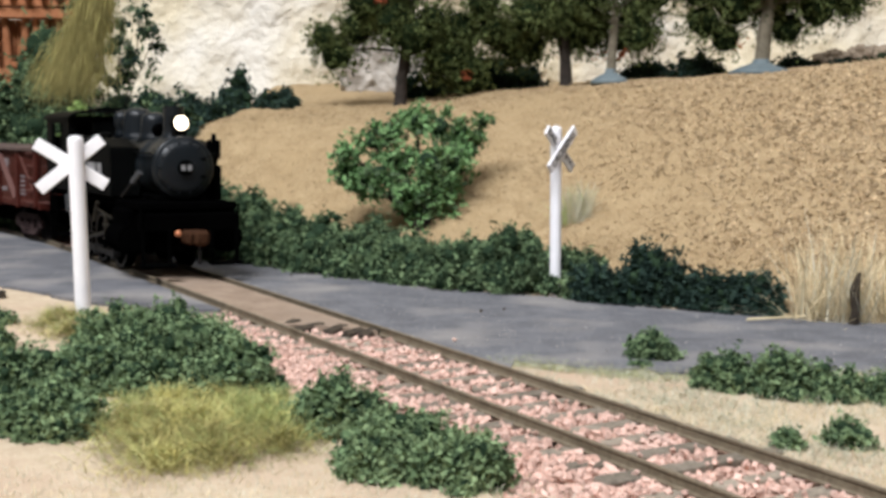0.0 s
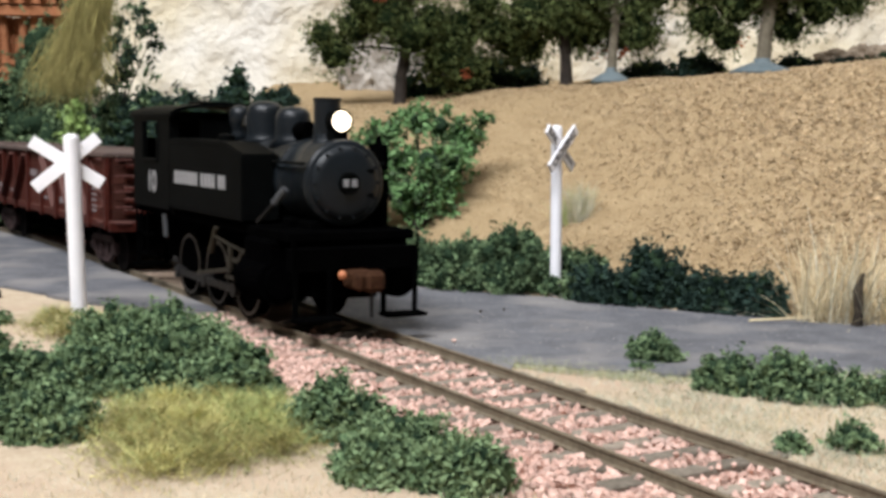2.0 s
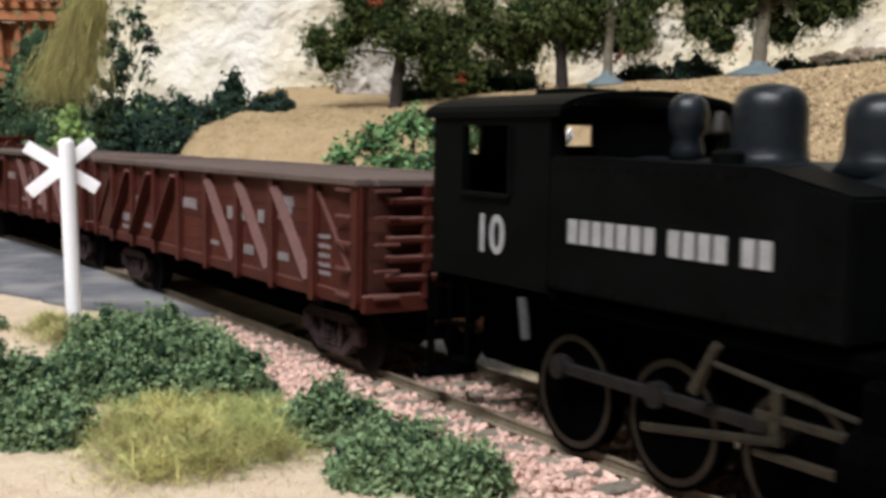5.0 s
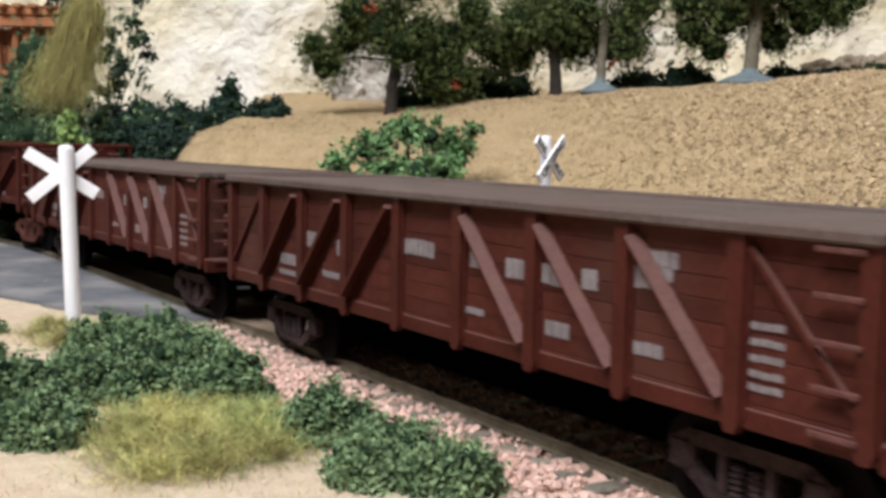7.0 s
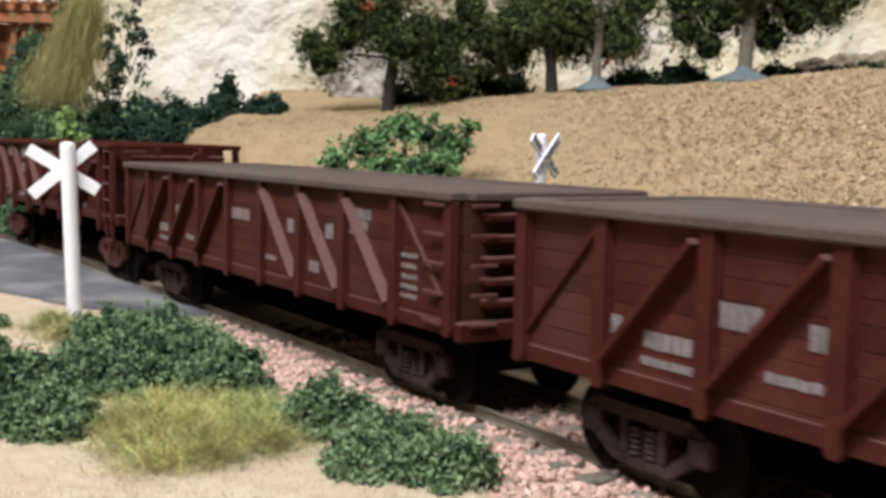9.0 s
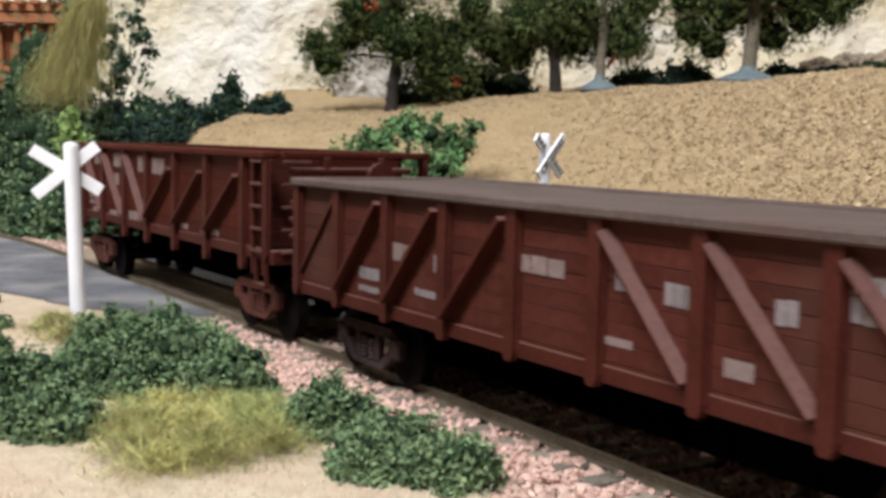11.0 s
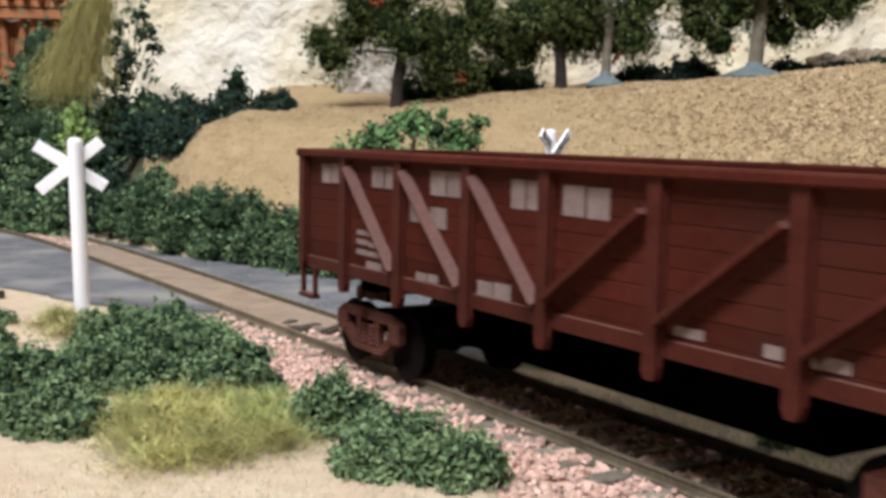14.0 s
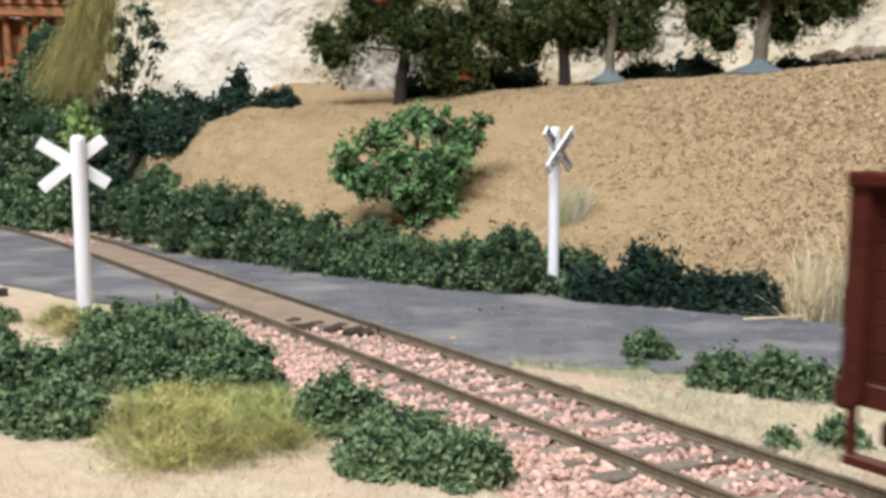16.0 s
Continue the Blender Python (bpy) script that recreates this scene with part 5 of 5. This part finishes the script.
nine = [i / 9 for i in range(10)]
nine_braces = ["/", "/", "/", "/", "", "\\", "\\", "\\", "\\"]
marks_wide = [(-58.8, 19.2, 2.4, 2.4, 0), (-50, 18.4, 8.0, 2.0, 0), (-49.5, 15.9, 9.5, 1.0, 0), (-39.5, 22.8, 6.5, 2.8, 0), (-30.5, 17.4, 10.5, 1.1, 0), (-27.8, 22.2, 5.0, 2.6, 0), (-4, 24.6, 11, 2.4, 0), (13, 24.4, 4, 2.4, 0), (22, 24.0, 5, 2.6, 0), (12, 17.2, 5.5, 1.0, 0),
              (29.5, 24.0, 4, 2.6, 0), (37, 24.2, 3, 2.6, 0), (31, 17.4, 5.0, 2.0, 0), (46, 25.6, 6.0, 2.6, 0), (47.5, 27.9, 9.0, 1.8, 0), (48.5, 26.2, 5.5, 1.6, 0), (46, 17.6, 8, 1.6, 0),
              (63, 22.6, 8, 0.75, 0), (63, 21.0, 8, 0.75, 0), (63, 19.4, 8, 0.75, 0), (63, 17.8, 8, 0.75, 0), (63, 16.4, 8, 0.75, 0)]
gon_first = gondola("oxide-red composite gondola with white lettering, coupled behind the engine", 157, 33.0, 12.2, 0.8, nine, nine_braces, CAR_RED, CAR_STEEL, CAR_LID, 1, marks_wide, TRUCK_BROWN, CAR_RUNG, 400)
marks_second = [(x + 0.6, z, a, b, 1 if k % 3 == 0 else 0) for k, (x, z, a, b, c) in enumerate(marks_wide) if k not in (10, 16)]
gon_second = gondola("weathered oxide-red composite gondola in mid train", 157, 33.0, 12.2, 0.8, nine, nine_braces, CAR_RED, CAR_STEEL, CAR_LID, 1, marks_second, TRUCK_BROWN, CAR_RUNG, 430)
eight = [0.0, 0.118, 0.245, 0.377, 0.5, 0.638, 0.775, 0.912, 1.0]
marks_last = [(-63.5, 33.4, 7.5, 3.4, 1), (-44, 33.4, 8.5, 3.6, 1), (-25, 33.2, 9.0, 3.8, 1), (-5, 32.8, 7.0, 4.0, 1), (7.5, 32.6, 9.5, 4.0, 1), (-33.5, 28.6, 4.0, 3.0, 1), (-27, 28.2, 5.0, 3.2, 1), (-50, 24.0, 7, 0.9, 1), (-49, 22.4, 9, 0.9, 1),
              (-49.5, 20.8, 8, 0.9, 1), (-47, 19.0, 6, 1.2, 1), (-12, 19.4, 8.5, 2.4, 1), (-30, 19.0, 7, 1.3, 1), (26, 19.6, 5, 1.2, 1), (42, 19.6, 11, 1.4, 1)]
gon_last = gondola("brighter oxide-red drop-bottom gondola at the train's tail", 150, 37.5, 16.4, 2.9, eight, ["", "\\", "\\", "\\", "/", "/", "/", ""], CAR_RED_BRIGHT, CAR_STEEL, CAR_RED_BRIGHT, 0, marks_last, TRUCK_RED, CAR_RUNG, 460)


def locomotive():
    """A small black side-tank engine with six coupled wheels. Local x runs forwards, -y is the near side."""
    e = new("steam_locomotive")
    tagged(e, "small black side-tank steam locomotive with lit headlamp", "locomotive")
    # boiler and smokebox
    bm = B()
    turned(bm, [(8.1, -24), (8.1, 22), (8.6, 22.2), (8.6, 24), (8.35, 24.2), (8.35, 36.4), (8.7, 36.6), (8.7, 37.6), (8.2, 38.1)], "x", (0, 0, 29.6), 40)
    part("boiler", bm, LOCO_GREY, e, "graphite grey boiler and smokebox", True)
    bm = B()
    turned(bm, [(7.6, 37.9), (7.4, 38.5), (5.6, 39.1), (3.0, 39.5), (0.6, 39.7)], "x", (0, 0, 29.6), 36)
    d = part("smokebox_door", bm, LOCO_GREY, e, "dished grey smokebox door", True)
    bm = B()
    for k in range(14):
        a = 2 * math.pi * k / 14
        rod(bm, (38.1, 7.0 * math.cos(a), 29.6 + 7.0 * math.sin(a)), (39.0, 7.0 * math.cos(a), 29.6 + 7.0 * math.sin(a)), 0.42, 0.3, 6)
    part("dog_bolt", bm, LOCO_GREY, d)
    bm = B()
    for z in (27.2, 32.0):
        box(bm, (38.9, 3.4, z), (0.6, 5.2, 0.9), 0.15)
    part("hinge", bm, LOCO_BLACK, d)
    bm = B()
    rod(bm, (39.4, 0, 29.6), (40.3, 0, 29.6), 2.3, 2.2, 20)
    np_ = part("number_plate", bm, LOCO_BLACK, d)
    bm = B()
    box(bm, (40.4, -0.9, 29.7), (0.2, 1.1, 1.5), 0)
    box(bm, (40.4, 0.9, 29.7), (0.2, 1.1, 1.5), 0)
    part("number", bm, CHALK, np_)
    # stack
    bm = B()
    turned(bm, [(3.6, 36.6), (3.0, 38.2), (2.75, 39.2), (2.75, 45.9), (2.9, 46.0), (2.9, 46.5), (2.3, 46.5), (2.2, 42.0)], "z", (29.5, 0, 0), 24)
    part("smokestack", bm, LOCO_GREY, e, smooth=False)
    # headlamp
    bm = B()
    box(bm, (34.2, 0, 38.9), (3.2, 3.4, 1.4), 0.2)
    turned(bm, [(2.0, 32.6), (2.3, 33.2), (2.3, 35.6), (2.45, 35.8), (2.45, 36.2)], "x", (0, 0, 41.8), 20)
    h = part("headlamp", bm, LOCO_BLACK, e)
    bm = B()
    turned(bm, [(2.0, 36.15), (1.85, 36.5), (1.1, 36.9), (0.3, 37.0)], "x", (0, 0, 41.8), 20)
    part("lens", bm, LAMP_ON, h, "bright warm white lit lens", True)
    # domes, bell, valves
    for x, r, zt in ((-2.6, 4.3, 46.4), (12.8, 3.9, 45.0)):
        bm = B()
        turned(bm, [(r * 1.35, 36.2), (r * 1.05, 38.0), (r, 39.4), (r, zt - 3.0), (r * 0.93, zt - 1.5), (r * 0.7, zt - 0.5), (r * 0.3, zt - 0.05), (r * 0.06, zt)], "z", (x, 0, 0), 24)
        part("dome", bm, LOCO_GREY, e, smooth=True)
    bm = B()
    turned(bm, [(2.3, 37.0), (2.0, 38.8), (1.7, 40), (2.4, 41.2), (2.5, 43.2), (2.2, 44.6), (1.2, 45.4), (0.2, 45.6)], "z", (-14.5, -1.5, 0), 18)
    part("steam_turret", bm, LOCO_GREY, e, smooth=True)
    bm = B()
    turned(bm, [(1.5, 40.4), (1.3, 41.0), (0.9, 42.6), (0.5, 43.2), (0.1, 43.3)], "z", (-8.6, -2.0, 0), 14)
    rod(bm, (-8.6, -2.0, 37.5), (-8.6, -2.0, 40.6), 0.4, 0.4, 6)
    part("bell", bm, BRASS, e, "brass bell", True)
    bm = B()
    rod(bm, (16.2, 0, 39.8), (21.8, 0, 39.8), 1.9, 1.9, 14)
    rod(bm, (19, 0, 36.6), (19, 0, 39), 0.8, 0.8, 8)
    part("generator", bm, FRAME_BLACK, e)
    bm = B()
    rod(bm, (22.8, 0.5, 37), (22.8, 0.5, 45.8), 0.35, 0.35, 8)
    part("whistle_pipe", bm, BRASS, e)
    # side tanks
    for s in (-1, 1):
        bm = B()
        prism(bm, [(-24, 21.0), (22.3, 21.0), (22.3, 34.8), (11.0, 37.2), (-24, 37.6)], s * 7.2, s * 15.5)
        bmesh.ops.bevel(bm, geom=bm.edges[:], offset=0.35 * MM, segments=2, affect="EDGES")
        tk = part("side_tank", bm, LOCO_BLACK, e)
        bm = B()
        for x0, letters in ((-19.8, 7), (-2.0, 4), (8.8, 2)):
            for k in range(letters):
                box(bm, (x0 + 1.1 + k * 2.3, s * 15.62, 28.6), (1.7, 0.16, 2.9), 0)
        part("lettering", bm, CHALK, tk, "off-white lettering bars")
        bm = B()
        for x in np.arange(-22, 22, 2.2):
            for z in (21.8, 36.2):
                if z < 36 or x < 10:
                    box(bm, (x, s * 15.5, z), (0.35, 0.3, 0.35), 0)
        part("rivet", bm, LOCO_BLACK, tk)
        bm = B()
        turned(bm, [(1.8, 37.3), (1.8, 38.4), (1.2, 38.8), (0.2, 38.9)], "z", (2, s * 11, 0), 14)
        part("filler_cap", bm, LOCO_BLACK, tk)
        bm = B()
        rod(bm, (29.8, s * 11.6, 25.2), (25.5, s * 13.4, 21.2), 0.5, 0.45, 8)
        part("feed_pipe", bm, STEEL, e)
        bm = B()
        rod(bm, (-30.5, s * 14.4, 19.0), (-29.6, s * 14.4, 13.6), 0.75, 0.6, 8)
        part("brake_hanger", bm, PIPE, e)
        bm = B()
        rod(bm, (32.0, s * 10.2, 28.2), (29.8, s * 11.6, 25.2), 0.9, 0.9, 10)
        part("injector_pipe", bm, PIPE if s < 0 else LOCO_BLACK, e)
    # cab
    cab = new("cab")
    cab.parent = e
    for s in (-1, 1):
        bm = B()
        prism(bm, [(-33.02, 20.4), (-33.02, 32.0), (-44.0, 32.0), (-44.0, 41.4), (-33.0, 41.4), (-33.0, 20.4), (-23.9, 20.4), (-23.9, 43.6), (-52.1, 43.6), (-52.1, 20.4)], s * 14.5, s * 15.5)
        part("side_sheet", bm, LOCO_BLACK, cab)
        bm = B()
        box(bm, (-38.2, s * 15.3, 32.0), (12, 1.6, 0.7), 0.15)
        for x in (-44.2, -32.4):
            box(bm, (x, s * 15.55, 36.6), (0.7, 0.5, 9.4), 0)
        part("window_frame", bm, LOCO_BLACK, cab)
        font_piece("number", "10", 0.0072, CHALK, cab, pose(-0.0370, s * 0.01558, 0.0266, 90, 0, 0 if s < 0 else 180))
    for x, low in ((-24.2, 31.5), (-51.8, 37.4)):
        bm = B()
        for c, sz in (((x, 0, (19.5 + low) / 2), (1.0, 29.0, low - 19.5)), ((x, 0, 42.9), (1.0, 29.0, 2.0)), ((x, 0, 37), (1.0, 15.5, 12.6)), ((x, -13.8, 37), (1.0, 1.2, 12.4)), ((x, 13.8, 37), (1.0, 1.2, 12.4))):
            box(bm, c, sz, 0)
        part("end_sheet", bm, LOCO_BLACK, cab)
    bm = B()
    arc = [(math.sin(math.radians(a)) * 16.0, 43.2 + 2.9 * math.cos(math.radians(a))) for a in range(-90, 91, 15)]
    prism(bm, arc + [(y, z - 0.8) for y, z in arc[::-1]], -54.0, -21.6, "yz")
    part("roof", bm, LOCO_BLACK, cab, "black curved cab roof")
    bm = B()
    box(bm, (-39, 0, 46.3), (9, 8, 0.9), 0.2)
    part("roof_hatch", bm, LOCO_BLACK, cab)
    bm = B()
    box(bm, (-33, 0, 30.6), (16, 22, 16.4), 1.5)
    part("backhead", bm, FRAME_BLACK, cab)
    bm = B()
    box(bm, (-38, 0, 21.5), (26, 26, 2.0), 0.2)
    part("cab_floor", bm, FRAME_BLACK, cab)
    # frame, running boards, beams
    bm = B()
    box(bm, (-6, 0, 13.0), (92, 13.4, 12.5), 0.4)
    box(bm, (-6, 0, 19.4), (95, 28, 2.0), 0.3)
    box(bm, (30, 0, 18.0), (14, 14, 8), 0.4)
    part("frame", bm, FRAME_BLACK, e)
    for x in (42.0, -54.5):
        f = 1 if x > 0 else -1
        bm = B()
        box(bm, (x, 0, 15.0), (2.2, 28, 4.8), 0.3)
        b = part("buffer_beam", bm, FRAME_BLACK, e)
        for y in (-9.5, 9.5):
            bm = B()
            box(bm, (x + f * 3.4, y, 3.9), (4.2, 9.0, 0.8), 0.2)
            for dy in (-3.6, 3.6):
                box(bm, (x + f * 1.7, y + dy, 8.4), (0.9, 0.9, 9.2), 0.1)
            part("footboard", bm, FRAME_BLACK, b)
            bm = B()
            rod(bm, (x + f * 1.6, y * 1.43, 11.5), (x + f * 1.6, y * 1.43, 19.8), 0.35, 0.35, 6)
            part("handrail", bm, FRAME_BLACK, b)
        bm = B()
        box(bm, (x + f * 3.0, 0, 11.2), (5.5, 5.0, 3.6), 0.6)
        box(bm, (x + f * 6.6, 0.9, 11.2), (3.4, 4.4, 4.2), 0.9)
        box(bm, (x + f * 7.2, -2.3, 11.2), (2.0, 1.8, 3.6), 0.7)
        part("coupler", bm, RUST, b, "rust-brown knuckle coupler")
        bm = B()
        rod(bm, (x + f * 6.8, 0.6, 9.4), (x + f * 6.8, 0.6, 4.2), 0.45, 0.35, 6)
        part("coupler_pin", bm, STEEL, b)
        bm = B()
        turned(bm, [(0.7, 0), (0.95, 0.4), (0.7, 1.1), (0.2, 1.3)], "x", (x + f * 3.4, -4.3, 12.3), 14)
        part("marker_lamp", bm, BULB_ORANGE if f > 0 else FRAME_BLACK, b, "small orange lamp" if f > 0 else "", True)
    bm = B()
    rod(bm, (31.0, 11.2, 20), (31.0, 11.2, 30), 2.2, 2.2, 14)
    rod(bm, (31.0, 11.2, 30), (31.0, 11.2, 32), 1.2, 1.2, 10)
    rod(bm, (31.0, 11.2, 32), (31.0, 11.2, 37.2), 2.0, 2.0, 14)
    rod(bm, (31.0, 11.2, 37.2), (31.0, 11.2, 39.0), 0.9, 0.6, 10)
    part("air_pump", bm, FRAME_BLACK, e)
    # cylinders, steps, guides
    for s in (-1, 1):
        bm = B()
        rod(bm, (23.5, s * 13.4, 10.2), (36.5, s * 13.4, 10.2), 4.4, 4.4, 20)
        box(bm, (30, s * 12.6, 15.6), (12.4, 6.4, 6.0), 0.8)
        rod(bm, (22.6, s * 13.4, 10.2), (37.4, s * 13.4, 10.2), 3.2, 3.2, 16)
        part("cylinder", bm, FRAME_BLACK, e)
        bm = B()
        box(bm, (17, s * 14.2, 12.4), (13, 0.8, 0.9), 0.1)
        box(bm, (17, s * 14.2, 8.6), (13, 0.8, 0.9), 0.1)
        box(bm, (13.4, s * 14.4, 13.0), (1.3, 1.0, 5), 0.2)
        part("crosshead_guide", bm, GEAR, e)
        bm = B()
        rod(bm, (2.0, s * 14.6, 13.0), (5.2, s * 14.6, 18.6), 0.8, 0.6, 8)
        rod(bm, (4.2, s * 14.6, 16.6), (23.0, s * 14.0, 14.2), 0.35, 0.35, 8)
        rod(bm, (14.5, s * 14.9, 10.4), (-6.0, s * 14.6, 7.4), 0.5, 0.5, 8)
        part("valve_link", bm, GEAR, e)
        bm = B()
        box(bm, (-46, s * 14.0, 8.0), (5.0, 2.4, 0.6), 0.1)
        box(bm, (-46, s * 14.0, 13.0), (5.0, 2.0, 0.6), 0.1)
        for x in (-48.3, -43.7):
            box(bm, (x, s * 14.6, 13.5), (0.6, 0.6, 12), 0.1)
        part("cab_step", bm, FRAME_BLACK, e)
        bm = B()
        rod(bm, (-20, s * 8.6, 33.4), (38, s * 8.9, 33.4), 0.3, 0.3, 6)
        part("handrail", bm, LOCO_BLACK, e)
    axles = []
    for x in (-24.5, -6.0, 12.5):
        w = wheelset(e, x, 7.3, FRAME_BLACK, 7.3)
        axles.append((w, x, 7.3))
        for s in (-1, 1):
            a = 0 if s < 0 else math.pi / 2
            bm = B()
            hoop(bm, [(6.5, -0.35), (7.35, -0.35), (7.35, 0.35), (6.5, 0.35)], (0, s * 9.9, 0), 32)
            part("tyre", bm, TYRE, w)
            bm = B()
            rod(bm, (3.4 * math.cos(a), s * 9.5, 3.4 * math.sin(a)), (3.4 * math.cos(a), s * 12.2, 3.4 * math.sin(a)), 0.9, 0.9, 10)
            part("crank_pin", bm, STEEL, w)
            bm = B()
            turned(bm, [(0.4, -0.2), (1.9, -0.2), (1.7, 0.5), (0.4, 0.6)] if s > 0 else [(0.4, -0.6), (1.7, -0.5), (1.9, 0.2), (0.4, 0.2)], "y", (0, s * 9.9, 0), 16)
            part("hub", bm, FRAME_BLACK, w)
    rods = []
    for s in (-1, 1):
        bm = B()
        box(bm, (-6, 0, 0), (39, 0.9, 1.5), 0.2)
        for x in (-24.5, -6.0, 12.5):
            rod(bm, (x, -0.7, 0), (x, 0.7, 0), 1.6, 1.6, 12)
        sr = part("side_rod", bm, STEEL, e, "dull steel side rod")
        rods.append((sr, s))
    return e, axles, rods


engine, drivers, side_rods = locomotive()


# ---------------------------------------------------------------- what moves
RUN_T = [0.0, 1.0, 2.0, 3.5, 4.2, 6.5, 9.0, 11.5, 13.0, 13.5, 14.0, 14.5, 15.0, 15.5, 16.0]
RUN_D = [0.0116, 0.0615, 0.1103, 0.1864, 0.2215, 0.338, 0.466, 0.5925, 0.6765, 0.7030, 0.7302, 0.7588, 0.7880, 0.8190, 0.8512]


def run(t):
    return float(np.interp(t, RUN_T, RUN_D))


def on_track(s, reach):
    a, b = line_at(s + reach), line_at(s - reach)
    return pose((a[0] + b[0]) / 2, (a[1] + b[1]) / 2, 0, 0, 0, math.degrees(math.atan2(a[1] - b[1], a[0] - b[0])))


def motions():
    beat = [k * 0.5 for k in range(33)]
    for thing, at, reach in ((engine, -0.1863, 0.018), (gon_first, -0.3362, 0.0585), (gon_second, -0.509, 0.0585), (gon_last, -0.675, 0.055)):
        walk(thing, [(t, on_track(run(t) + at, reach)) for t in beat])
    tick = [k / 10 for k in range(161)]
    for wheel, x, r in rollers:
        walk(wheel, [(t, pose(x * MM, 0, r * MM, 0, math.degrees(run(t) / (r * MM)), 0)) for t in tick])
    for wheel, x, r in drivers:
        walk(wheel, [(t, pose(x * MM, 0, r * MM, 0, math.degrees(run(t) / (r * MM)), 0)) for t in tick])
    for rod_, s in side_rods:
        rows = []
        for t in tick:
            a = -run(t) / 0.0073 + (0 if s < 0 else math.pi / 2)
            rows.append((t, pose(3.4 * MM * math.cos(a), s * 12.0 * MM, (7.3 + 3.4 * math.sin(a)) * MM)))
        walk(rod_, rows)


motions()
